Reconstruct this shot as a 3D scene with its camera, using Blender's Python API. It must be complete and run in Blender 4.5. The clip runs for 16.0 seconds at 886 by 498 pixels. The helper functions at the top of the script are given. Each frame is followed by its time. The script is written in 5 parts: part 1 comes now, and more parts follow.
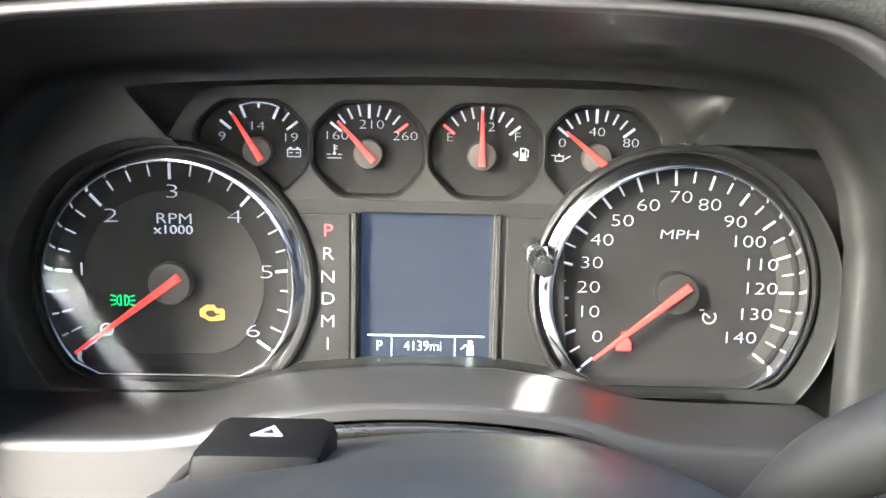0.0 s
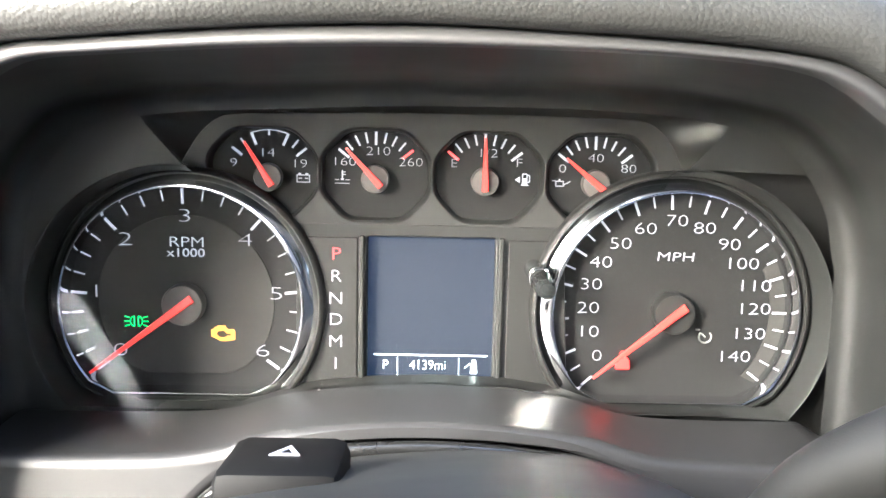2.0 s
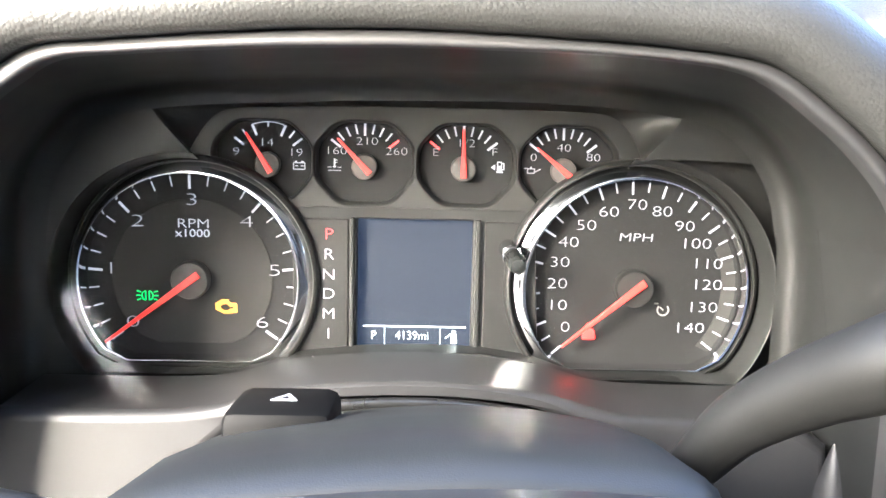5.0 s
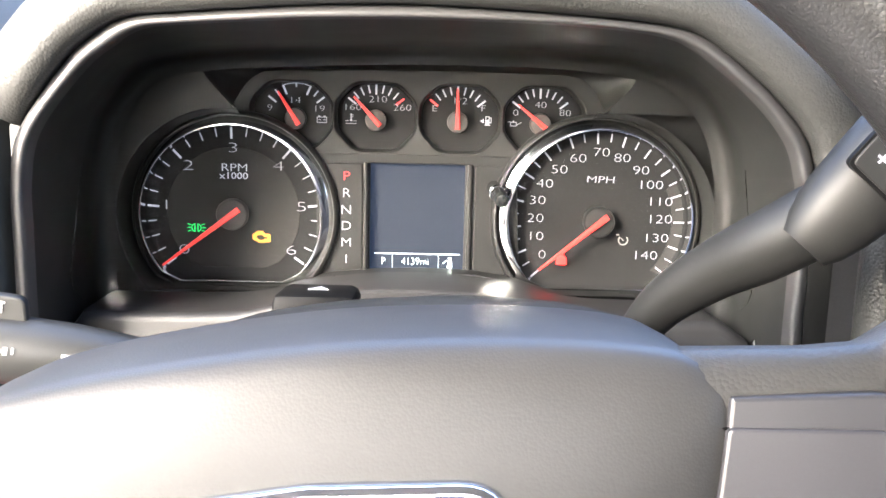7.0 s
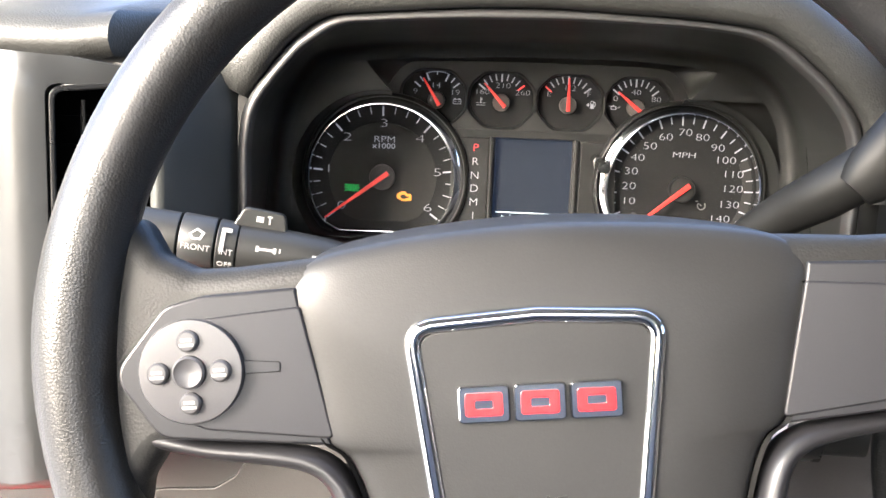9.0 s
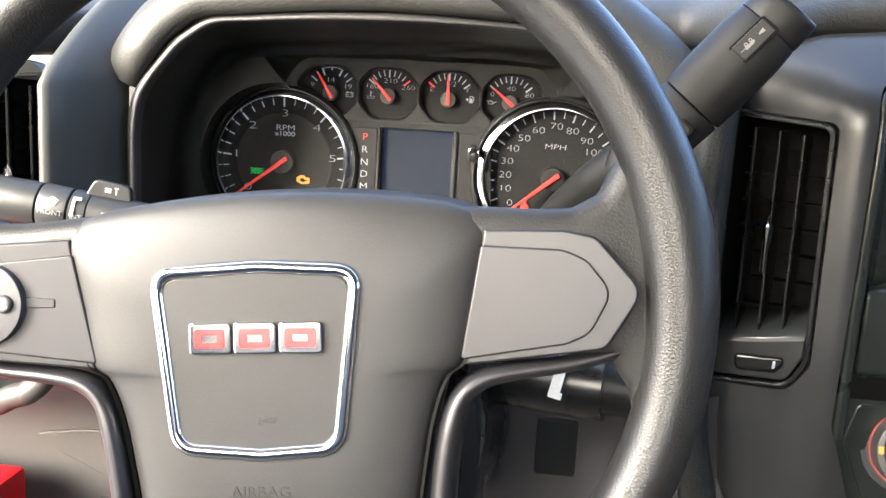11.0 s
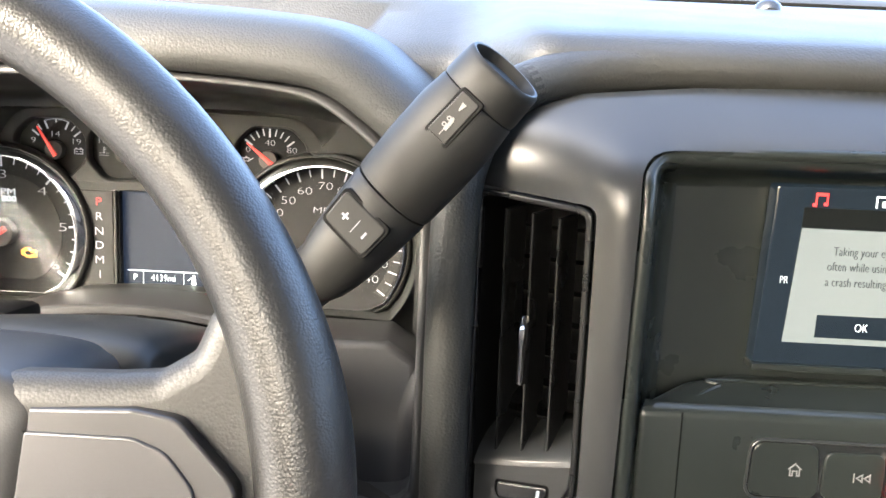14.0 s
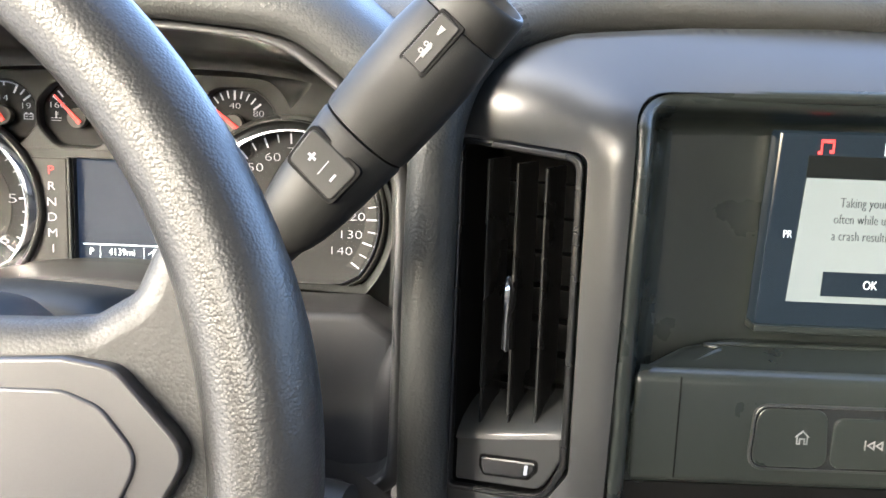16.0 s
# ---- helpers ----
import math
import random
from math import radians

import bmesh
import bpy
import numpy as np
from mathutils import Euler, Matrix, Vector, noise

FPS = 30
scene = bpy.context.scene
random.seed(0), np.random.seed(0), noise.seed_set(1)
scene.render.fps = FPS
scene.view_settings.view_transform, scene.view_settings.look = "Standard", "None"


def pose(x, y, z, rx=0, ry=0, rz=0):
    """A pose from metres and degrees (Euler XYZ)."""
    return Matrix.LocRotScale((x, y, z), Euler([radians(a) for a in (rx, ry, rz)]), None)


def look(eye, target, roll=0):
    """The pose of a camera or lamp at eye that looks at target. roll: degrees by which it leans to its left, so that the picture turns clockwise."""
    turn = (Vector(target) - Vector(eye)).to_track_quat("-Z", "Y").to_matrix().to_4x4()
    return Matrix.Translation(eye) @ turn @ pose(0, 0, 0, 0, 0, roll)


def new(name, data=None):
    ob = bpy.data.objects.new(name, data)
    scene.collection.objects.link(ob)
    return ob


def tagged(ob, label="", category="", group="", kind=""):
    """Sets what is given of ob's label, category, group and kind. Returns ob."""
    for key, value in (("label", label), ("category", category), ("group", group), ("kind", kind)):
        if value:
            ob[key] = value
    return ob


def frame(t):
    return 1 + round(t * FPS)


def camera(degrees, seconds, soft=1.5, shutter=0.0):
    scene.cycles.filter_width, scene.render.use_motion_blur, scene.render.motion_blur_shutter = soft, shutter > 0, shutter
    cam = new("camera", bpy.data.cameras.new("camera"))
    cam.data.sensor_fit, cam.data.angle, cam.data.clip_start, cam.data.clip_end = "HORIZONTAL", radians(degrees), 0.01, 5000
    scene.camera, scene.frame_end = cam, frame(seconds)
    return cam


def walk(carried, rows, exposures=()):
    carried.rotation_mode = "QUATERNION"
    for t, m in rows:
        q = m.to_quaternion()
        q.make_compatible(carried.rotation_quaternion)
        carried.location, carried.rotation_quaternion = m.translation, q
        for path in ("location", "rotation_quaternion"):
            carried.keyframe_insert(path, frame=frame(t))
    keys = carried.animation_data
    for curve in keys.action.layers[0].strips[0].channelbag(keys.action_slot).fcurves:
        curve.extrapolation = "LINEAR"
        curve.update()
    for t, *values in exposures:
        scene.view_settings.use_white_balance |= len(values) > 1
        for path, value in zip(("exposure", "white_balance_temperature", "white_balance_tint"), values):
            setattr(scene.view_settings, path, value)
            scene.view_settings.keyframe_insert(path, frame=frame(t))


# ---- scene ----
# The cab of a parked pickup, filmed from the driver's seat.
cam = camera(53.0, 16.0, soft=1.55)
PATH = [
    (0, (0.003, 0.048, 1.011), (0.027, 2.022, 0.687), 1.3),
    (0.5, (0.0, 0.043, 1.014), (0.029, 2.019, 0.704), 1.4),
    (1, (0.0, 0.041, 1.015), (0.032, 2.018, 0.711), 1.3),
    (1.5, (-0.001, 0.039, 1.016), (0.034, 2.016, 0.717), 1.3),
    (2, (-0.002, 0.036, 1.018), (0.035, 2.013, 0.719), 1.3),
    (2.5, (0.0, 0.03, 1.02), (0.042, 2.008, 0.721), 1.3),
    (3, (0.003, 0.027, 1.02), (0.051, 2.004, 0.721), 1.3),
    (3.5, (0.002, 0.021, 1.021), (0.052, 1.999, 0.725), 1.3),
    (4, (-0.001, 0.014, 1.019), (0.048, 1.991, 0.719), 1.3),
    (4.2, (0.001, 0.008, 1.018), (0.056, 1.985, 0.72), 1.4),
    (6.3, (0.005, -0.032, 1.015), (0.048, 1.941, 0.695), 1.4),
    (6.5, (0.006, -0.042, 1.008), (0.056, 1.934, 0.702), 1.4),
    (7, (0.003, -0.105, 1.005), (0.053, 1.865, 0.662), 1.4),
    (7.5, (-0.01, -0.166, 0.977), (0.058, 1.804, 0.639), 1.4),
    (8, (-0.029, -0.201, 0.962), (0.03, 1.771, 0.634), 1.6),
    (8.2, (-0.056, -0.207, 0.956), (-0.011, 1.767, 0.638), 1.7),
    (10.3, (0.03, -0.27, 1.061), (-0.15, 1.688, 0.692), 3.3),
    (10.5, (0.059, -0.275, 1.044), (-0.133, 1.683, 0.685), 3.3),
    (11, (0.096, -0.29, 0.994), (-0.093, 1.671, 0.648), 3.2),
    (11.5, (0.122, -0.271, 0.966), (-0.059, 1.695, 0.649), 3.2),
    (12, (0.166, -0.242, 0.989), (0.022, 1.73, 0.689), 3.1),
    (12.5, (0.211, -0.207, 1.019), (0.099, 1.765, 0.704), 3.0),
    (13, (0.211, -0.178, 1.029), (0.124, 1.792, 0.696), 2.9),
    (13.5, (0.21, -0.169, 1.036), (0.143, 1.8, 0.693), 2.8),
    (14, (0.209, -0.166, 1.038), (0.162, 1.804, 0.695), 2.6),
    (14.5, (0.205, -0.171, 1.038), (0.179, 1.8, 0.699), 2.5),
    (15, (0.204, -0.174, 1.036), (0.196, 1.797, 0.694), 2.4),
    (15.5, (0.192, -0.173, 1.025), (0.195, 1.798, 0.683), 2.3),
    (16, (0.209, -0.135, 1.01), (0.212, 1.837, 0.676), 2.3),
]
walk(cam, [(t, look(eye, target, roll)) for t, eye, target, roll in PATH],
     exposures=[(0.0, 5.05, 5650, 5), (4.2, 5.1, 5700, 6), (6.5, 5.05, 5950, 8), (7.5, 4.25, 5900, 9), (8.0, 3.95, 5900, 9), (10.5, 3.85, 6150, 6), (11.5, 3.9, 5850, 6), (12.5, 4.5, 6150, 5), (13.0, 4.55, 6300, 6), (15.0, 4.5, 6350, 6), (16.0, 4.6, 6150, 5)])

# ---- light ----
world = bpy.data.worlds.new("sky")
scene.world = world
world.use_nodes = True
wn = world.node_tree
sky = wn.nodes.new("ShaderNodeTexSky")
sky.sky_type, sky.sun_disc = "NISHITA", False
sky.sun_elevation, sky.sun_rotation = radians(25), radians(-140)
sky.air_density, sky.dust_density = 0.7, 7.0
wn.links.new(sky.outputs[0], wn.nodes["Background"].inputs[0])
wn.nodes["Background"].inputs[1].default_value = 0.18
sun = new("sun", bpy.data.lights.new("sun", "SUN"))
sun.data.energy, sun.data.angle, sun.data.color = 0.32, radians(40), (1.0, 0.975, 1.0)
sun.matrix_basis = look((-4.2, -5.0, 4.0), (0, 0, 1.0))


# ---- materials ----
def mat(name, color, rough=0.5, metal=0.0, grain=0.0, scale=900.0, vary=0.15, emit=None, power=0.0, kind="noise", coat=0.0, spec=0.5, rvar=0.04):
    """A node material: colour varied at two scales, roughness varied, and a fine relief."""
    m = bpy.data.materials.new(name)
    m.use_nodes = True
    nt = m.node_tree
    b = nt.nodes["Principled BSDF"]
    b.inputs["Metallic"].default_value = metal
    b.inputs["Coat Weight"].default_value = coat
    b.inputs["Specular IOR Level"].default_value = spec
    tc = nt.nodes.new("ShaderNodeTexCoord")
    big = nt.nodes.new("ShaderNodeTexNoise")
    big.inputs["Scale"].default_value, big.inputs["Detail"].default_value = 22.0, 6.0
    fine = nt.nodes.new("ShaderNodeTexNoise")
    fine.inputs["Scale"].default_value, fine.inputs["Detail"].default_value = scale * 0.6, 3.0
    for n in (big, fine):
        nt.links.new(tc.outputs["Object"], n.inputs["Vector"])
    add = nt.nodes.new("ShaderNodeMath")
    add.operation = "MULTIPLY_ADD"
    nt.links.new(fine.outputs["Fac"], add.inputs[0])
    add.inputs[1].default_value = 0.5
    nt.links.new(big.outputs["Fac"], add.inputs[2])
    ramp = nt.nodes.new("ShaderNodeMapRange")
    ramp.inputs["From Min"].default_value, ramp.inputs["From Max"].default_value = 0.45, 1.05
    ramp.inputs["To Min"].default_value, ramp.inputs["To Max"].default_value = 1 - vary, 1 + vary
    nt.links.new(add.outputs[0], ramp.inputs["Value"])
    mul = nt.nodes.new("ShaderNodeVectorMath")
    mul.operation = "SCALE"
    mul.inputs[0].default_value = color
    nt.links.new(ramp.outputs[0], mul.inputs["Scale"])
    nt.links.new(mul.outputs[0], b.inputs["Base Color"])
    rr = nt.nodes.new("ShaderNodeMapRange")
    rr.inputs["From Min"].default_value, rr.inputs["From Max"].default_value = 0.3, 0.7
    rr.inputs["To Min"].default_value, rr.inputs["To Max"].default_value = max(0.02, rough - rvar), min(1.0, rough + rvar)
    nt.links.new(big.outputs["Fac"], rr.inputs["Value"])
    nt.links.new(rr.outputs[0], b.inputs["Roughness"])
    if grain:
        bump = nt.nodes.new("ShaderNodeBump")
        bump.inputs["Strength"].default_value, bump.inputs["Distance"].default_value = grain, 0.0005
        if kind == "leather":
            warp = nt.nodes.new("ShaderNodeVectorMath")
            warp.operation = "MULTIPLY_ADD"
            nt.links.new(fine.outputs["Color"], warp.inputs[0])
            warp.inputs[1].default_value = (0.0002,) * 3
            nt.links.new(tc.outputs["Object"], warp.inputs[2])
            tex = nt.nodes.new("ShaderNodeTexVoronoi")
            tex.inputs["Scale"].default_value = scale
            nt.links.new(warp.outputs[0], tex.inputs["Vector"])
            inv = nt.nodes.new("ShaderNodeMath")
            inv.operation = "SUBTRACT"
            inv.inputs[0].default_value = 1.0
            nt.links.new(tex.outputs["Distance"], inv.inputs[1])
            nt.links.new(inv.outputs[0], bump.inputs["Height"])
        else:
            tex = nt.nodes.new("ShaderNodeTexNoise")
            tex.inputs["Scale"].default_value, tex.inputs["Detail"].default_value = scale, 2.0
            nt.links.new(tc.outputs["Object"], tex.inputs["Vector"])
            nt.links.new(tex.outputs["Fac"], bump.inputs["Height"])
        nt.links.new(bump.outputs[0], b.inputs["Normal"])
    if emit:
        b.inputs["Emission Color"].default_value = (*emit, 1)
        b.inputs["Emission Strength"].default_value = power * 0.13
    return m


M_MASK = mat("cluster_black", (0.0090, 0.0092, 0.0088), 0.48, grain=0.12, scale=2500, spec=0.22)
M_DIAL = mat("dial_black", (0.0095, 0.0095, 0.0095), 0.6, spec=0.12)
M_DISC = mat("dial_grey", (0.021, 0.0205, 0.0195), 0.6, spec=0.12)
M_SHROUD = mat("shroud_plastic", (0.0115, 0.0120, 0.0115), 0.44, grain=0.12, scale=2200, spec=0.26)
M_PAD = mat("dash_pad", (0.0265, 0.0267, 0.0250), 0.48, grain=0.4, scale=700, kind="leather", spec=0.38)
M_TRIM = mat("satin_trim", (0.0205, 0.0212, 0.0210), 0.30, grain=0.03, scale=3000, rvar=0.015)
M_LOW = mat("low_panel", (0.016, 0.0160, 0.0166), 0.42, grain=0.02, scale=3000, rvar=0.012, spec=0.36)
M_GRIP = mat("lever_rubber", (0.0085, 0.0086, 0.0082), 0.5, grain=0.08, scale=1500, spec=0.28)
M_SIDE = mat("side_panel", (0.042, 0.044, 0.0415), 0.48, grain=0.08, scale=1500, spec=0.3)
M_COLUMN = mat("column_plastic", (0.0105, 0.0110, 0.0105), 0.50, grain=0.12, scale=1600, spec=0.3)
M_LIP = mat("satin_lip", (0.026, 0.0258, 0.026), 0.42, vary=0.05, rvar=0.02, spec=0.8)
# Darker copy of dash_pad, with the shade set in its colour.
M_PAD_SHADED = mat("dash_pad_shaded", (0.0145, 0.0150, 0.0140), 0.5, grain=0.4, scale=700, kind="leather", spec=0.3)
M_POD = mat("pod_plastic", (0.0145, 0.0147, 0.0142), 0.48, grain=0.12, scale=2500, spec=0.22)
M_ARM = mat("spoke_rubber", (0.018, 0.0178, 0.0172), 0.46, grain=0.24, scale=900, kind="leather", spec=0.3)
M_WHEEL = mat("wheel_rubber", (0.0135, 0.0133, 0.0132), 0.35, grain=0.24, scale=1050, kind="leather", vary=0.05)
M_HUB = mat("hub_plastic", (0.019, 0.0188, 0.0186), 0.45, grain=0.07, scale=1300, kind="leather", spec=0.4)
M_SPOKE = mat("spoke_trim", (0.0145, 0.0142, 0.0158), 0.36, grain=0.04, scale=3000, rvar=0.015, spec=0.5)
M_PANEL = mat("spoke_panel", (0.0175, 0.0170, 0.0190), 0.38, grain=0.05, scale=2600, rvar=0.015, spec=0.5)
M_CRUISE = mat("cruise_grey", (0.041, 0.0405, 0.0435), 0.36, grain=0.03, scale=2600, rvar=0.015)
M_GLOSS = mat("piano_black", (0.012, 0.013, 0.013), 0.16)
M_STACK = mat("stack_plastic", (0.0135, 0.0160, 0.0145), 0.28, grain=0.02, scale=3000, vary=0.06, rvar=0.012, spec=0.36)
# Near-black; in ducts, gaps and openings it stands for their shade.
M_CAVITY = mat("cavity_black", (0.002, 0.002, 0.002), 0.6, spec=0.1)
M_STALK = mat("stalk_plastic", (0.0108, 0.0110, 0.0105), 0.44, grain=0.08, scale=1500, spec=0.4)
M_SLAT = mat("slat_black", (0.006, 0.006, 0.006), 0.28)
M_CHROME = mat("chrome", (0.72, 0.72, 0.73), 0.09, metal=1.0, vary=0.03, rvar=0.02)
M_NEEDLE = mat("needle_red", (0.5, 0.022, 0.015), 0.4, emit=(1.0, 0.04, 0.03), power=0.19)
M_CAP = mat("needle_cap", (0.048, 0.046, 0.0435), 0.5, spec=0.2)
M_WHITE = mat("marking_white", (0.24, 0.24, 0.265), 0.5, emit=(0.86, 0.86, 1.0), power=0.105)
M_PRINT = mat("print_white", (0.24, 0.24, 0.235), 0.5)
M_FAINT = mat("print_grey", (0.14, 0.14, 0.14), 0.5)
M_RED = mat("marking_red", (0.6, 0.03, 0.03), 0.5, emit=(1.0, 0.06, 0.05), power=0.5)
M_LAMPRED = mat("lamp_red", (0.3, 0.02, 0.01), 0.4, emit=(1.0, 0.012, 0.012), power=2.6)
M_AMBER = mat("lamp_amber", (0.5, 0.2, 0.02), 0.4, emit=(1.0, 0.27, 0.012), power=0.40)
M_GREEN = mat("lamp_green", (0.02, 0.6, 0.1), 0.4, emit=(0.03, 0.9, 0.15), power=0.38)
M_LCD = mat("lcd_blue", (0.007, 0.0085, 0.0115), 0.5, emit=(0.10, 0.165, 0.32), power=0.06, spec=0.12)
M_LCDTEXT = mat("lcd_text", (0.6, 0.7, 0.7), 0.4, emit=(0.75, 0.95, 1.0), power=0.6)
M_SCREEN = mat("screen_navy", (0.005, 0.007, 0.009), 0.15, emit=(0.05, 0.08, 0.11), power=0.09)
M_POPUP = mat("screen_white", (0.07, 0.075, 0.072), 0.2, emit=(0.80, 0.9, 0.86), power=0.135, vary=0.02)
M_SCRTEXT = mat("screen_text", (0.004, 0.005, 0.005), 0.5, spec=0.1)
M_SCRLIGHT = mat("screen_light_text", (0.6, 0.6, 0.6), 0.3, emit=(0.9, 0.95, 0.95), power=0.40)
M_KNEE = mat("knee_panel", (0.027, 0.0248, 0.0232), 0.5, grain=0.2, scale=900, kind="leather")
M_TAG = mat("paper_white", (0.8, 0.8, 0.74), 0.6)
# Body paint brightened, so that the jamb looks sunlit.
M_JAMB_SUNLIT = mat("jamb_red_sunlit", (0.55, 0.006, 0.014), 0.5, spec=0.2)
# The same paint darkened for the hood beyond the windscreen.
M_REDPAINT_DIM = mat("body_red_dimmed", (0.032, 0.004, 0.006), 0.3, coat=0.2)
M_INLAY = mat("emblem_red", (0.45, 0.015, 0.02), 0.25, coat=0.5)
M_COWL = mat("cowl_grey", (0.2, 0.21, 0.21), 0.6, grain=0.2)
M_WIPER = mat("wiper_grey", (0.35, 0.37, 0.38), 0.5)
M_PILLAR = mat("pillar_cloth", (0.5, 0.5, 0.46), 0.75, grain=0.2, scale=1500)
M_ROOF = mat("headliner", (0.24, 0.235, 0.228), 0.9, grain=0.3, scale=900)
M_WALL = mat("cab_lining", (0.07, 0.068, 0.066), 0.8, grain=0.3, scale=600)
# Pale tone chosen to bounce light forward from the unseen rear wall.
M_REAR_BOUNCE = mat("rear_bounce", (0.36, 0.345, 0.375), 0.8, grain=0.3, scale=600)
M_FLOOR = mat("cab_carpet", (0.04, 0.04, 0.04), 0.95, grain=0.6, scale=500)
M_PAVE_BOUNCE = mat("concrete", (0.40, 0.385, 0.36), 0.85, vary=0.2, scale=60)
M_GRASS = mat("lawn", (0.06, 0.13, 0.02), 0.9, vary=0.4, scale=30)

M_LENS = bpy.data.materials.new("clear_acrylic")
M_LENS.use_nodes = True
ln = M_LENS.node_tree
clear_b, gloss_b, mix_b, fres = (ln.nodes.new("ShaderNode" + k) for k in ("BsdfTransparent", "BsdfGlossy", "MixShader", "Fresnel"))
gloss_b.inputs["Roughness"].default_value = 0.0
fres.inputs["IOR"].default_value = 1.07
for a_, b_ in ((fres.outputs[0], mix_b.inputs[0]), (clear_b.outputs[0], mix_b.inputs[1]), (gloss_b.outputs[0], mix_b.inputs[2]), (mix_b.outputs[0], ln.nodes["Material Output"].inputs[0])):
    ln.links.new(a_, b_)

# ---- mesh helpers ----
def finish(me, angle=35):
    me.polygons.foreach_set("use_smooth", [True] * len(me.polygons))
    me.set_sharp_from_angle(angle=radians(angle))
    me.update()
    return me


def mesh_of(bm, angle=35):
    bmesh.ops.recalc_face_normals(bm, faces=bm.faces[:])
    me = bpy.data.meshes.new("mesh")
    bm.to_mesh(me)
    bm.free()
    return finish(me, angle)


WORLD = {}


def thing(name, at, label, category, group="", kind=""):
    ob = new(name)
    ob.location = at
    WORLD[ob.name] = Matrix.Translation(at)
    return tagged(ob, label, category, group, kind)


def part(name, me, material, parent=None, label=""):
    if isinstance(me, bmesh.types.BMesh):
        me = mesh_of(me)
    me.name = name
    me.materials.clear()
    me.materials.append(material)
    ob = new(name, me)
    if parent:
        ob.parent = parent
        ob.matrix_parent_inverse = WORLD.get(parent.name, Matrix()).inverted()
    return tagged(ob, label)


def alone(name, me, material, label, category, group="", kind=""):
    return tagged(part(name, me, material), label, category, group, kind)


def rpoly(pts, r, seg=5):
    """A closed outline with rounded corners; r one radius or one for each corner."""
    out, n = [], len(pts)
    for i, p in enumerate(pts):
        p, a, b = Vector(p), Vector(pts[i - 1]), Vector(pts[(i + 1) % n])
        rad = r[i] if isinstance(r, (list, tuple)) else r
        u, v = (a - p), (b - p)
        lu, lv = u.length, v.length
        u, v = u / lu, v / lv
        ang = math.acos(max(-1, min(1, u.dot(v))))
        if rad <= 0 or ang > 3.1:
            out.append(p)
            continue
        t = min(rad / math.tan(ang / 2), lu * 0.48, lv * 0.48)
        p0, p2 = p + u * t, p + v * t
        for k in range(seg + 1):
            s = k / seg
            out.append(p0 * (1 - s) ** 2 + p * 2 * s * (1 - s) + p2 * s * s)
    return out


def disc(cx, cy, r, n=48, flat=None, a0=0.0):
    """A circle, cut off level below at the height flat."""
    pts = [Vector((cx + r * math.cos(a0 + 2 * math.pi * i / n), cy + r * math.sin(a0 + 2 * math.pi * i / n))) for i in range(n)]
    if flat is None:
        return pts
    return [Vector((p.x, max(p.y, flat))) for p in pts]


def flat_round(cx, cy, r, flat, cut=0.0055, n=56):
    """A dial outline: round, level below, with cut corners."""
    a = math.asin((flat - cy) / r)
    half = r * math.cos(a) - cut
    top = [Vector((cx + r * math.cos(t), cy + r * math.sin(t))) for t in np.linspace(a + 0.14, math.pi - a - 0.14, n)]
    return top + [Vector((cx - half, flat)), Vector((cx + half, flat))]


def curve_mesh(cu, m):
    ob = bpy.data.objects.new("tmp", cu)
    me = bpy.data.meshes.new_from_object(ob)
    bpy.data.objects.remove(ob)
    bpy.data.curves.remove(cu)
    me.transform(m)
    if m.determinant() < 0:
        me.flip_normals()
    return finish(me, 40)


def plate(polys, d0, d1, bevel, m, res=1):
    """A plate of the outline polys[0] with the holes polys[1:], from depth d0 to d1 of the frame m, with softened edges."""
    cu = bpy.data.curves.new("tmp", "CURVE")
    cu.dimensions, cu.fill_mode = "2D", "BOTH"
    for poly in polys:
        sp = cu.splines.new("POLY")
        sp.points.add(len(poly) - 1)
        for q, p in zip(sp.points, poly):
            q.co = (p[0], p[1], 0, 1)
        sp.use_cyclic_u = True
    cu.extrude, cu.bevel_depth, cu.bevel_resolution, cu.offset = (d1 - d0) / 2 - bevel, bevel, res, -bevel
    return curve_mesh(cu, m @ Matrix.Translation((0, 0, (d0 + d1) / 2)))


def text_mesh(s, size, m, sx=1.0, align="CENTER", depth=0.0002, shear=0.0, thin=0.0):
    cu = bpy.data.curves.new("tmp", "FONT")
    cu.body, cu.size, cu.align_x, cu.align_y, cu.extrude, cu.shear = s, size, align, "CENTER", depth, shear
    cu.resolution_u, cu.offset = 3, -thin * size
    return curve_mesh(cu, m @ Matrix.Diagonal((sx, 1, 1, 1)))


def loft(rings, closed=True, caps=(False, False), bm=None):
    bm = bm or bmesh.new()
    vs = [[bm.verts.new(p) for p in ring] for ring in rings]
    n = len(rings[0])
    for a, b in zip(vs, vs[1:]):
        for i in range(n if closed else n - 1):
            bm.faces.new((a[i], a[(i + 1) % n], b[(i + 1) % n], b[i]))
    if caps[0]:
        bm.faces.new(vs[0][::-1])
    if caps[1]:
        bm.faces.new(vs[-1])
    return bm


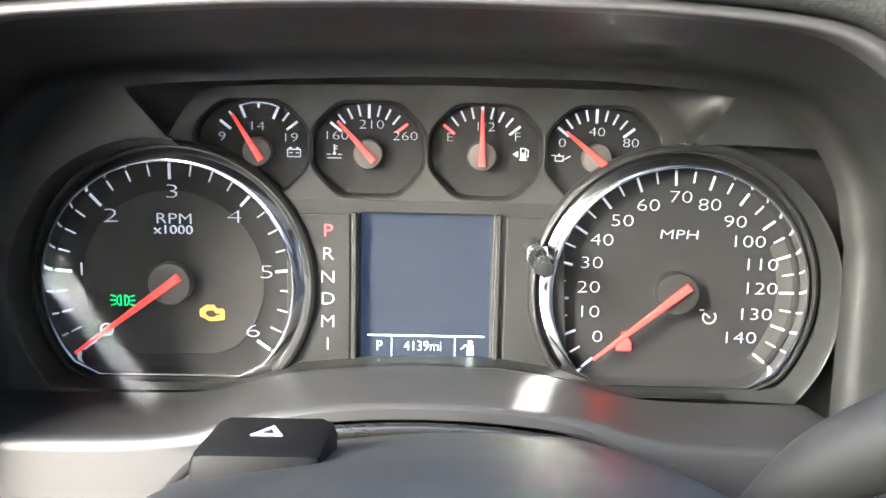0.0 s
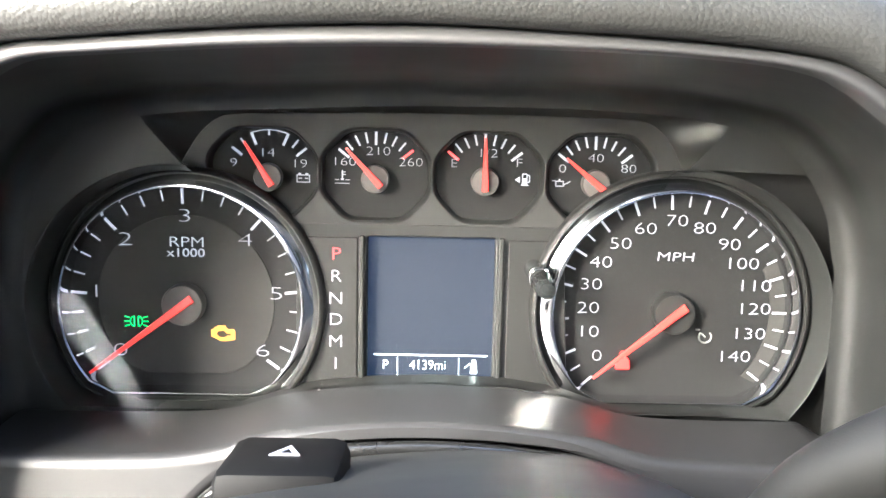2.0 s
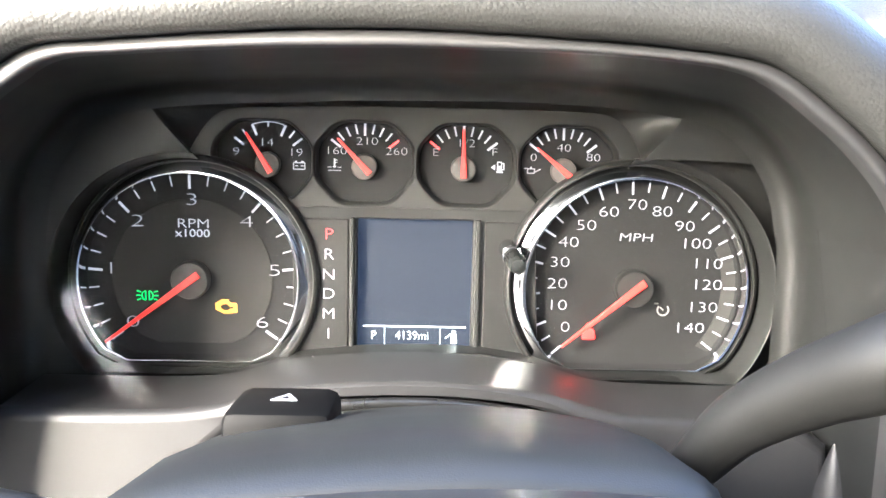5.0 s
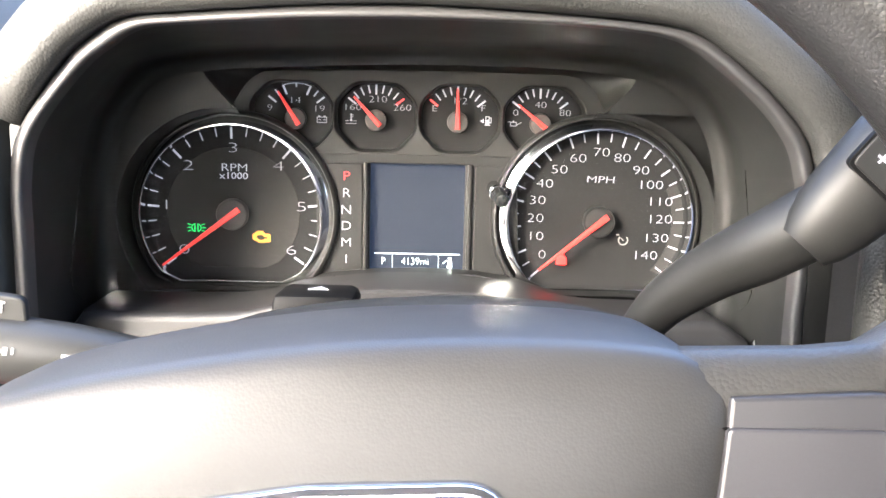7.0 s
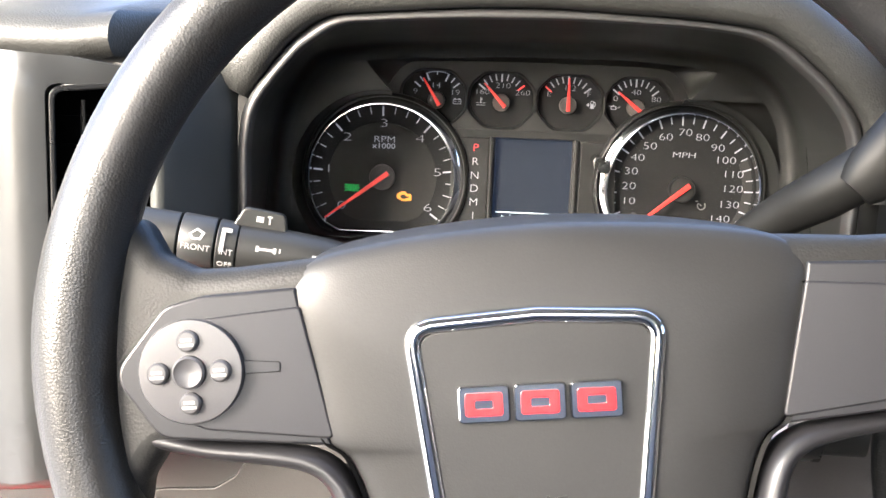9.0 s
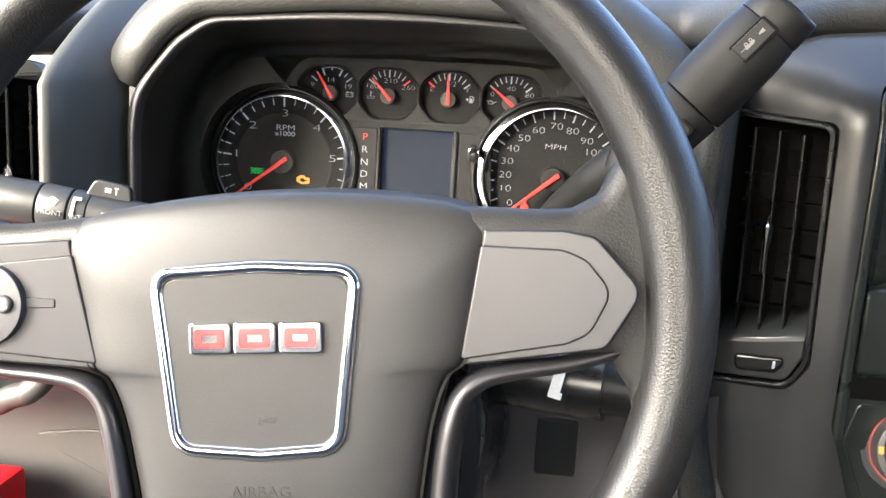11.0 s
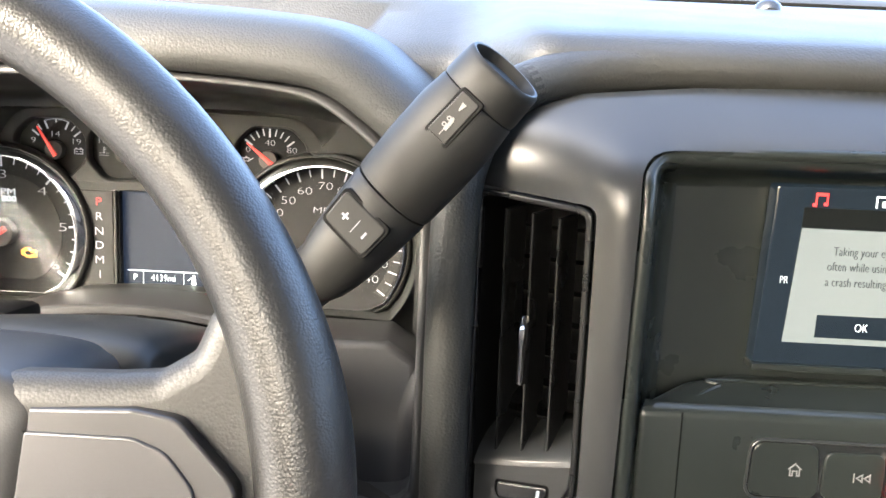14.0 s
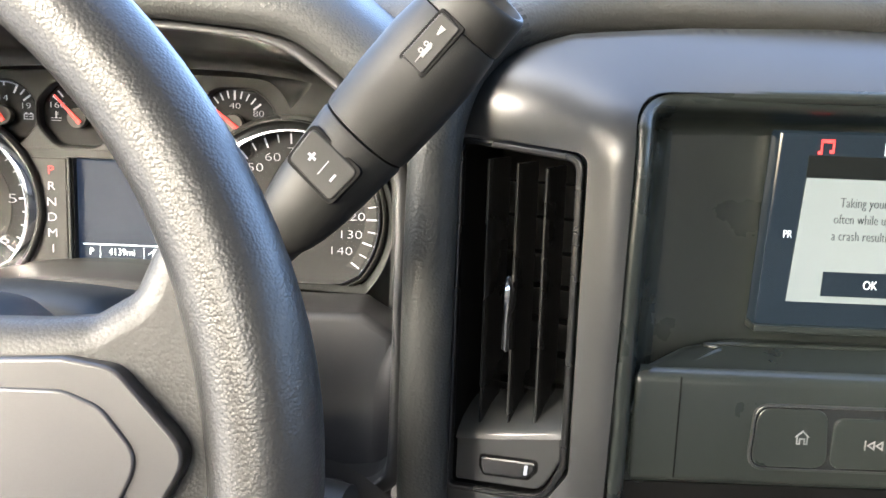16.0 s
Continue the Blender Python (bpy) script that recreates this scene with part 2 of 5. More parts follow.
def smooth_path(pts, n=24, closed=False):
    """Catmull-Rom through the points."""
    pts = [Vector(p) for p in pts]
    k, out = len(pts), []
    spans = k if closed else k - 1
    for i in range(spans):
        if closed:
            p0, p1, p2, p3 = pts[i - 1], pts[i], pts[(i + 1) % k], pts[(i + 2) % k]
        else:
            p0, p1, p2, p3 = pts[max(i - 1, 0)], pts[i], pts[i + 1], pts[min(i + 2, k - 1)]
        m = max(2, n // spans)
        for j in range(m):
            t = j / m
            out.append(0.5 * ((2 * p1) + (p2 - p0) * t + (2 * p0 - 5 * p1 + 4 * p2 - p3) * t * t + (3 * p1 - p0 - 3 * p2 + p3) * t ** 3))
    if not closed:
        out.append(pts[-1])
    return out


def tube(path, radii, seg=20, side=1.0, closed=False, caps=True, ref=(0, 0, 1)):
    """A tube along a path; radii one or one a point; side: width of the section over its height."""
    rings, n = [], len(path)
    path = [Vector(p) for p in path]
    for i, p in enumerate(path):
        a = path[i - 1] if (i or closed) else p
        b = path[(i + 1) % n] if (i < n - 1 or closed) else p
        d = (b - a).normalized()
        x = d.cross(Vector(ref)).normalized()
        y = x.cross(d).normalized()
        r = radii[i] if isinstance(radii, (list, tuple)) else radii
        rings.append([p + r * (side * math.cos(t) * x + math.sin(t) * y) for t in np.linspace(0, 2 * math.pi, seg, endpoint=False)])
    if closed:
        rings.append(rings[0])
        bm = loft(rings)
        bmesh.ops.remove_doubles(bm, verts=bm.verts[:], dist=1e-7)
        return bm
    return loft(rings, caps=(caps, caps))


def lathe(profile, m, n=40):
    """A body of revolution: profile of (radius, height), about the z of m."""
    rings = [[m @ Vector((max(r, 1e-5) * math.cos(a), max(r, 1e-5) * math.sin(a), h)) for a in np.linspace(0, 2 * math.pi, n, endpoint=False)] for r, h in profile]
    return loft(rings, caps=(True, True))


def box(lo, hi, m=Matrix(), bevel=0.0, bm=None):
    bm2 = bmesh.new()
    bmesh.ops.create_cube(bm2, size=1)
    for v in bm2.verts:
        v.co = Vector([lo[i] + (v.co[i] + 0.5) * (hi[i] - lo[i]) for i in range(3)])
    if bevel:
        bmesh.ops.bevel(bm2, geom=bm2.edges[:] , offset=bevel, segments=2, affect="EDGES", profile=0.5)
    bmesh.ops.transform(bm2, matrix=m, verts=bm2.verts[:])
    if bm is None:
        return bm2
    me = bpy.data.meshes.new("tmp")
    bm2.to_mesh(me)
    bm2.free()
    bm.from_mesh(me)
    bpy.data.meshes.remove(me)
    return bm


def drape(polys, shape, longest=0.012, thick=0.003):
    """A sheet of the outline polys[0] with holes, cut fine and bent by shape(x, z) -> y."""
    cu = bpy.data.curves.new("tmp", "CURVE")
    cu.dimensions, cu.fill_mode = "2D", "BOTH"
    for poly in polys:
        sp = cu.splines.new("POLY")
        sp.points.add(len(poly) - 1)
        for q, p in zip(sp.points, poly):
            q.co = (p[0], p[1], 0, 1)
        sp.use_cyclic_u = True
    me = curve_mesh(cu, Matrix())
    bm = bmesh.new()
    bm.from_mesh(me)
    bpy.data.meshes.remove(me)
    bmesh.ops.remove_doubles(bm, verts=bm.verts[:], dist=1e-6)
    bmesh.ops.triangulate(bm, faces=bm.faces[:])
    for _ in range(7):
        long = [e for e in bm.edges if e.calc_length() > longest]
        if not long:
            break
        bmesh.ops.subdivide_edges(bm, edges=long, cuts=1)
        bmesh.ops.triangulate(bm, faces=bm.faces[:])
        bmesh.ops.beautify_fill(bm, faces=bm.faces[:], edges=[e for e in bm.edges if not e.is_boundary])
    for v in bm.verts:
        v.co = Vector((v.co.x, shape(v.co.x, v.co.y), v.co.y))
    bmesh.ops.recalc_face_normals(bm, faces=bm.faces[:])
    if sum(f.normal.y for f in bm.faces) > 0:
        bmesh.ops.reverse_faces(bm, faces=bm.faces[:])
    rim = [e for e in bm.edges if e.is_boundary]
    back = bmesh.ops.extrude_edge_only(bm, edges=rim)["geom"]
    for v in back:
        if isinstance(v, bmesh.types.BMVert):
            v.co.y += thick
    me = bpy.data.meshes.new("sheet")
    bm.to_mesh(me)
    bm.free()
    return finish(me, 50)


def lerp(x, pts):
    return float(np.interp(x, [p[0] for p in pts], [p[1] for p in pts]))


# ---- instrument cluster ----
FACE = 0.439
CL = Matrix(((1, 0, 0, 0), (0, 0, -1, FACE), (0, 1, 0, 0), (0, 0, 0, 1)))


def at(x, z, d=0.0):
    return CL @ Matrix.Translation((x, z, d))


def octagon(cx, cz, w=0.0253, h=0.0210, c=0.0120):
    return [(cx - w, cz - h + c + 0.001), (cx - w + c, cz - h), (cx + w - c, cz - h), (cx + w, cz - h + c + 0.001),
            (cx + w, cz + h - c), (cx + w - c, cz + h), (cx - w + c, cz + h), (cx - w, cz + h - c)]


TACH, SPEEDO = (-0.112, 0.93), (0.112, 0.93)
RT, RS = 0.0545, 0.0565
SMALL = [(-0.0755, 0.9905), (-0.0253, 0.9905), (0.0252, 0.9905), (0.0757, 0.9905)]
cluster = thing("instrument_cluster", (0, FACE, 0.88), "black instrument cluster with two chrome-ringed dials and four small gauges", "instrument cluster")


def clear(poly, k=0.0605):
    """Keeps an outline out of the round dials."""
    out = []
    for p in poly:
        for c in (TACH, SPEEDO):
            v = Vector((p[0] - c[0], p[1] - c[1]))
            if v.length < k:
                p = Vector(c) + v.normalized() * k
        out.append(Vector((p[0], p[1])))
    return out


holes = [clear(rpoly(octagon(x, z), 0.013, 7)) for x, z in SMALL]
holes += [flat_round(*TACH, RT + 0.002, 0.8875), flat_round(*SPEEDO, RS + 0.002, 0.8865)]
holes.append(rpoly([(-0.0285, 0.8935), (0.0293, 0.8935), (0.0293, 0.963), (-0.0285, 0.963)], 0.0015))
part("mask", plate([rpoly([(-0.2, 0.868), (0.2, 0.868), (0.2, 1.03), (-0.2, 1.03)], 0.01)] + holes, -0.006, 0.006, 0.0008, CL), M_MASK, cluster)
pod_in = smooth_path([(-0.1122, 0.9927, 0), (-0.1081, 1.0, 0), (-0.1027, 1.008, 0), (-0.0954, 1.0141, 0), (-0.0849, 1.0165, 0), (-0.04, 1.018, 0), (0.0, 1.0185, 0), (0.044, 1.0184, 0), (0.0842, 1.0178, 0), (0.095, 1.0163, 0), (0.102, 1.0118, 0), (0.1079, 1.004, 0), (0.1123, 0.9941, 0)], 60)
pod_low = clear([(x, 0.9685) for x in np.linspace(0.112, -0.112, 60)], 0.0625)
part("gauge_pod", plate([[(p.x, p.y) for p in pod_in] + pod_low] + holes[:4], 0.0056, 0.0068, 0.0003, CL), M_POD, cluster, "raised dark grey panel framing the small gauges")
part("backing", plate([rpoly([(-0.2, 0.868), (0.2, 0.868), (0.2, 1.03), (-0.2, 1.03)], 0.01)], -0.012, -0.008, 0.0005, CL), M_CAVITY, cluster)


def tick(parent, cx, cz, ang, r0, r1, w, d=0.0006, material=None):
    c, s = math.cos(ang), math.sin(ang)
    m = CL @ Matrix(((c, -s, 0, cx), (s, c, 0, cz), (0, 0, 1, d), (0, 0, 0, 1)))
    part("tick", box((r0, -w / 2, 0), (r1, w / 2, 0.0003), m), material or M_WHITE, parent)


def needle(name, parent, cx, cz, tip, tail, width, d, cap_r, cap_material=None):
    t, c = Vector(tip), Vector((cx, cz))
    u = (t - c).normalized()
    n = Vector((-u.y, u.x))
    a = c - u * tail
    pts = [a + n * width * 0.5, a - n * width * 0.5, t - n * width * 0.16, t + n * width * 0.16]
    cap = part("needle_cap", lathe([(cap_r * 0.96, 0.0), (cap_r, 0.002), (cap_r, d - 0.0018), (cap_r * 0.94, d - 0.0006), (cap_r * 0.8, d - 0.0004), (0.0, d - 0.0004)], at(cx, cz)), cap_material or M_CAP, parent)
    part(name, plate([pts], d, d + 0.0018, 0.0006, CL), M_NEEDLE, parent, "red needle")
    return cap


def numerals(items, parent, size, sx=1.42):
    for s, x, z in items:
        part("numeral", text_mesh(s, size, at(x, z, 0.0012), sx, thin=0.028), M_WHITE, parent)


def ring(cx, cz, r, flat, parent, lean):
    """The chrome ring round a dial: a flank wide towards the cluster's middle, a thin crest and an inner wall."""
    rings = []
    for dr, d, k in ((0.0048, 0.0058, 1.0), (0.0046, 0.0072, 0.95), (0.0040, 0.0082, 0.85), (0.0012, 0.0102, 0.20), (0.0003, 0.0107, 0.0), (-0.0006, 0.0106, 0.0), (-0.0010, 0.0085, 0.0), (-0.0011, 0.0, 0.0)):
        rings.append([CL @ Vector((p.x + lean[0] * k, p.y + lean[1] * k, d)) for p in flat_round(cx, cz, r + dr, flat - dr * 0.6, n=72)])
    part("chrome_ring", mesh_of(loft(rings), 60), M_CHROME, parent, "polished chrome ring")
    rim = [[CL @ Vector((p.x + lean[0] * 0.8, p.y + lean[1] * 0.8, d)) for p in flat_round(cx, cz, r + dr, flat - dr * 0.6, n=72)] for dr, d in ((0.0044, 0.0070), (0.0046, 0.0098), (0.0054, 0.0112), (0.0068, 0.0108), (0.0076, 0.0090), (0.0080, 0.0060))]
    part("collar", mesh_of(loft(rim), 60), M_MASK, parent)


# tachometer
tach = part("tachometer", plate([flat_round(*TACH, RT + 0.003, 0.8865)], -0.004, 0.0, 0.0004, CL), M_DIAL, cluster, "round tachometer dial marked from 0 to 6")
part("dial_disc", plate([flat_round(TACH[0], TACH[1], 0.0405, 0.8965, 0.004)], 0.0, 0.0008, 0.0004, CL), M_DISC, tach)
ring(*TACH, RT, 0.8895, tach, (0.0032, 0.0008))
A0, A6 = radians(218), radians(-36)
for i in range(25):
    a = A0 + (A6 - A0) * i / 24
    big = i % 4 == 0
    tick(tach, *TACH, a, 0.0455 if big else 0.0475, 0.0525, 0.0012 if big else 0.0006, 0.0006)
numerals([("0", -0.1426, 0.9069), ("1", -0.1528, 0.9343), ("2", -0.1389, 0.9587), ("3", -0.1118, 0.9699), ("4", -0.0845, 0.9593), ("5", -0.0706, 0.9347), ("6", -0.0771, 0.9076)], tach, 0.0088, 1.8)
part("caption", text_mesh("RPM", 0.0068, at(-0.1112, 0.9579, 0.0012), 1.3, thin=0.016), M_WHITE, tach)
part("caption", text_mesh("x1000", 0.0056, at(-0.1116, 0.9530, 0.0012), 1.25), M_WHITE, tach)
needle("needle", tach, *TACH, (-0.1537, 0.8985), 0.006, 0.0038, 0.009, 0.0095)
# telltales on the tachometer
bm = bmesh.new()
for sgn in (-1, 1):
    lm = at(-0.1349 + sgn * 0.0009, 0.9208, 0.0012) @ Matrix.Diagonal((sgn, 1, 1, 1))
    for k in range(8):
        t0, t1 = radians(-90 + 22.5 * k), radians(-90 + 22.5 * (k + 1))
        p0, p1 = Vector((0.0019 * math.cos(t0), 0.0023 * math.sin(t0))), Vector((0.0019 * math.cos(t1), 0.0023 * math.sin(t1)))
        box((0, -0.00018, 0), ((p1 - p0).length, 0.00018, 0.0003), lm @ Matrix.Translation((p0.x, p0.y, 0)) @ Matrix.Rotation(math.atan2(p1.y - p0.y, p1.x - p0.x), 4, "Z"), bm=bm)
    box((-0.0002, -0.0023, 0), (0.0002, 0.0023, 0.0003), lm, bm=bm)
    for k in (-1, 0, 1):
        box((0.0024, -0.0002, 0), (0.0046, 0.0002, 0.0003), lm @ Matrix.Translation((0, k * 0.0010, 0)) @ Matrix.Rotation(k * 0.3, 4, "Z"), bm=bm)
part("parking_light_telltale", bm, M_GREEN, tach, "lit green parking light symbol")
eng = [(-0.1006, 0.9176), (-0.0995, 0.9178), (-0.0990, 0.9187), (-0.0979, 0.9187), (-0.0979, 0.9194), (-0.0940, 0.9195), (-0.0940, 0.9188), (-0.0928, 0.9177), (-0.0904, 0.9178), (-0.0897, 0.9169), (-0.0897, 0.9129), (-0.0939, 0.9123), (-0.0965, 0.9123), (-0.0982, 0.9133), (-0.0994, 0.9138), (-0.1006, 0.9144)]
hole = [(-0.0975, 0.9169), (-0.0947, 0.9173), (-0.0933, 0.9158), (-0.0915, 0.9159), (-0.0915, 0.9147), (-0.0932, 0.9147), (-0.0943, 0.9138), (-0.0967, 0.9139), (-0.0984, 0.9154)]
part("engine_telltale", plate([eng, hole], 0.0012, 0.0016, 0.0, CL), M_AMBER, tach, "lit amber engine outline symbol")

# speedometer
speedo = part("speedometer", plate([flat_round(*SPEEDO, RS + 0.003, 0.8855)], -0.004, 0.0, 0.0004, CL), M_DIAL, cluster, "round speedometer dial marked from 0 to 140")
ring(*SPEEDO, RS, 0.8885, speedo, (-0.0032, 0.0016))
B0, B1 = radians(222), radians(-37)
for i in range(29):
    a = B0 + (B1 - B0) * i / 28
    tick(speedo, *SPEEDO, a, 0.0475 if i % 2 == 0 else 0.0490, 0.0540, 0.0010 if i % 2 == 0 else 0.0007, 0.0006)
part("dial_band", plate([[Vector((SPEEDO[0] + r * math.cos(a), SPEEDO[1] + r * math.sin(a))) for r, aa in ((0.0465, np.linspace(-0.72, 0.45, 20)), (0.0535, np.linspace(0.5, -0.68, 20))) for a in aa]], 0.0, 0.0005, 0.0001, CL), M_DISC, speedo)
numerals([("0", 0.0785, 0.9081), ("10", 0.0738, 0.9196), ("20", 0.0734, 0.9309), ("30", 0.0742, 0.942), ("40", 0.0784, 0.9524), ("50", 0.0869, 0.9612), ("60", 0.0981, 0.9683), ("70", 0.1123, 0.9722),
          ("80", 0.1253, 0.969), ("90", 0.1372, 0.9617), ("100", 0.1436, 0.9529), ("110", 0.1501, 0.9426), ("120", 0.1506, 0.9317), ("130", 0.149, 0.9198), ("140", 0.1428, 0.9088)], speedo, 0.0078)
part("caption", text_mesh("MPH", 0.0060, at(0.1126, 0.9555, 0.0012), 1.5, shear=0.06, thin=0.02), M_WHITE, speedo)
needle("needle", speedo, *SPEEDO, (0.0754, 0.9), 0.006, 0.0038, 0.009, 0.0095, M_MASK)
part("seat_belt_telltale", plate([rpoly([(0.0873, 0.9021), (0.0941, 0.9021), (0.0937, 0.9063), (0.0926, 0.9077), (0.0888, 0.9077), (0.0877, 0.9063)], 0.0008), disc(0.0907, 0.9094, 0.0015, 14)], 0.0012, 0.0016, 0.0, CL), M_LAMPRED, speedo, "lit red seat belt warning lamp")
cruise = bmesh.new()
for a in np.linspace(-0.6, 3.75, 26):
    box((-0.0032, -0.0004, 0), (-0.0025, 0.0004, 0.0003), at(0.1286, 0.9183, 0.0012) @ Matrix.Rotation(a, 4, "Z"), bm=cruise)
box((-0.0003, -0.0003, 0), (0.0022, 0.0003, 0.0003), at(0.1286, 0.9183, 0.0012) @ Matrix.Rotation(2.4, 4, "Z"), bm=cruise)
box((-0.0046, 0.0030, 0), (-0.0026, 0.0037, 0.0003), at(0.1286, 0.9183, 0.0012), bm=cruise)
part("cruise_symbol", cruise, M_PRINT, speedo)


# the four small gauges
def small_gauge(i, label, marks, tip, symbols, ticks):
    cx, cz = SMALL[i]
    hx = (-0.0735, -0.0256, 0.0236, 0.0735)[i]
    g = part("small_gauge", plate([clear(rpoly(octagon(cx, cz, 0.0256, 0.0228), 0.012), 0.0612)], -0.004, 0.0, 0.0004, CL), M_DIAL, cluster, label)
    mid_ = Vector((cx, cz))
    part("well_wall", mesh_of(loft([[CL @ Vector((*(mid_ + (Vector(p) - mid_) * k), d)) for p in holes[i]] for k, d in ((0.999, 0.0071), (0.985, 0.0069), (0.955, 0.0052), (0.925, 0.0003))]), 60), M_SHROUD, g)
    for deg, r0, r1, w, is_red in ticks:
        tick(g, hx, 0.9886, radians(deg), r0, r1, w, 0.0006, M_RED if is_red else M_WHITE)
    numerals(marks, g, 0.0056, 1.36)
    needle("needle", g, hx, 0.9886, tip, 0.0042, 0.0030, 0.007, 0.0063)
    if symbols is not None:
        part("symbol", symbols, M_WHITE, g)
    return g


def spread(a, b, n, majors, red=()):
    """Tick rows from angle a to b: majors long."""
    return [(a + (b - a) * k / (n - 1), 0.0152 if k in majors else 0.0164, 0.0213, 0.0011 if k in majors else 0.0008, k in red) for k in range(n)]


sym = bmesh.new()
for lo, hi in (((-0.0030, -0.0020), (0.0030, -0.0016)), ((-0.0030, 0.0012), (0.0030, 0.0016)), ((-0.0030, -0.0020), (-0.0026, 0.0016)), ((0.0026, -0.0020), (0.0030, 0.0016)),
               ((-0.0022, 0.0016), (-0.0010, 0.0023)), ((0.0010, 0.0016), (0.0022, 0.0023)), ((-0.0020, -0.0003), (-0.0006, 0.0001)), ((0.0008, -0.0003), (0.0022, 0.0001))):
    box((*lo, 0), (*hi, 0.0003), at(-0.0582, 0.9883, 0.0010), bm=sym)
arc = [(142, 0.0154, 0.0212, 0.0011, False), (127, 0.0168, 0.0212, 0.0008, False), (112, 0.0154, 0.0212, 0.0011, False), (90, 0.0186, 0.0212, 0.0008, False), (66, 0.0154, 0.0212, 0.0011, False), (52, 0.0168, 0.0212, 0.0008, False), (38, 0.0154, 0.0212, 0.0010, False)]
g1 = small_gauge(0, "small voltmeter gauge marked 9, 14 and 19", [("9", -0.0894, 0.9945), ("14", -0.0744, 0.9993), ("19", -0.0599, 0.9946)], (-0.0834, 1.0045), sym, arc)
band = bmesh.new()
for deg in np.arange(66, 112.1, 2.3):
    box((0.0208, -0.00045, 0), (0.0212, 0.00045, 0.0003), at(-0.0735, 0.9886, 0.0006) @ Matrix.Rotation(radians(deg), 4, "Z"), bm=band)
part("arc_mark", band, M_WHITE, g1)
sym = bmesh.new()
for lo, hi in (((-0.0003, -0.0008), (0.0003, 0.0030)), ((0.0003, 0.0021), (0.0014, 0.0024)), ((0.0003, 0.0010), (0.0014, 0.0013)), ((-0.0007, -0.0014), (0.0007, -0.0006)),
               ((-0.0034, -0.0014), (-0.0015, -0.0011)), ((0.0015, -0.0014), (0.0034, -0.0011)), ((-0.0032, -0.0030), (0.0032, -0.0027))):
    box((*lo, 0), (*hi, 0.0003), at(-0.0406, 0.9892, 0.0010), bm=sym)
small_gauge(1, "small coolant temperature gauge marked 160, 210 and 260", [("160", -0.0399, 0.996), ("210", -0.0245, 1.001), ("260", -0.0098, 0.9963)], (-0.0385, 1.0025), sym, spread(142, 38, 9, (0, 4, 8), (8,)))
sym = bmesh.new()
for lo, hi in (((-0.0012, -0.0024), (0.0012, 0.0005)), ((-0.0012, 0.0022), (0.0012, 0.0026)), ((-0.0012, 0.0005), (-0.0008, 0.0022)), ((0.0008, 0.0005), (0.0012, 0.0022)), ((-0.0016, -0.0028), (0.0018, -0.0024)), ((0.0020, -0.0012), (0.0024, 0.0018)), ((0.0014, -0.0014), (0.0024, -0.0010)), ((0.0014, 0.0016), (0.0022, 0.0020))):
    box((*lo, 0), (*hi, 0.0003), at(0.0418, 0.9898, 0.0010), bm=sym)
for k in range(4):
    box((-0.0036 + k * 0.0005, -0.0003 * (k + 1), 0), (-0.0031 + k * 0.0005, 0.0003 * (k + 1), 0.0003), at(0.0412, 0.9896, 0.0010), bm=sym)
small_gauge(2, "small fuel gauge marked E, half and F", [("E", 0.0097, 0.9963), ("1/2", 0.0248, 1.0011), ("F", 0.0391, 0.997)], (0.0232, 1.0085), sym, spread(142, 38, 9, (0, 4, 8), (0,)))
sym = bmesh.new()
for lo, hi in (((-0.0026, -0.0016), (0.0012, -0.0012)), ((-0.0026, 0.0006), (0.0012, 0.0010)), ((-0.0026, -0.0016), (-0.0022, 0.0010)), ((0.0008, -0.0016), (0.0012, 0.0010)), ((-0.0042, 0.0008), (-0.0026, 0.0012)), ((-0.0012, 0.0010), (-0.0004, 0.0018))):
    box((*lo, 0), (*hi, 0.0003), at(0.0584, 0.9885, 0.0010), bm=sym)
box((0, -0.0002, 0), (0.0036, 0.0002, 0.0003), at(0.0594, 0.9876, 0.0010) @ Matrix.Rotation(0.5, 4, "Z"), bm=sym)
small_gauge(3, "small oil pressure gauge marked 0, 40 and 80", [("0", 0.0588, 0.9949), ("40", 0.0738, 0.9999), ("80", 0.0888, 0.9954)], (0.0595, 1.0), sym, spread(142, 38, 9, (0, 4, 8)))

# gear letters, display and the blank panel with the trip stem
letters = part("gear_panel", plate([rpoly([(-0.0605, 0.8925), (-0.0330, 0.8925), (-0.0330, 0.9625), (-0.0605, 0.9625)], 0.001)], 0.004, 0.0068, 0.0005, CL), M_MASK, cluster, "black panel with gear letters, P lit red")
for s, z in (("P", 0.9548), ("R", 0.9446), ("N", 0.9343), ("D", 0.9245), ("M", 0.9142), ("1", 0.9039)):
    part("gear_letter", text_mesh(s, 0.0080, at(-0.0427, z, 0.0070), 1.15, thin=0.018), M_RED if s == "P" else M_WHITE, letters)
part("display_rail", plate([rpoly([(-0.0322, 0.892), (-0.0300, 0.892), (-0.0300, 0.9635), (-0.0322, 0.9635)], 0.0005)], 0.004, 0.0085, 0.0006, CL), M_SHROUD, cluster)
part("display_rail", plate([rpoly([(0.0305, 0.892), (0.0330, 0.892), (0.0330, 0.9635), (0.0305, 0.9635)], 0.0005)], 0.004, 0.0085, 0.0006, CL), M_SHROUD, cluster)
part("blank_panel", plate([rpoly([(0.0352, 0.8925), (0.0640, 0.8925), (0.0600, 0.9625), (0.0352, 0.9625)], 0.001)], 0.004, 0.0068, 0.0005, CL), M_MASK, cluster)
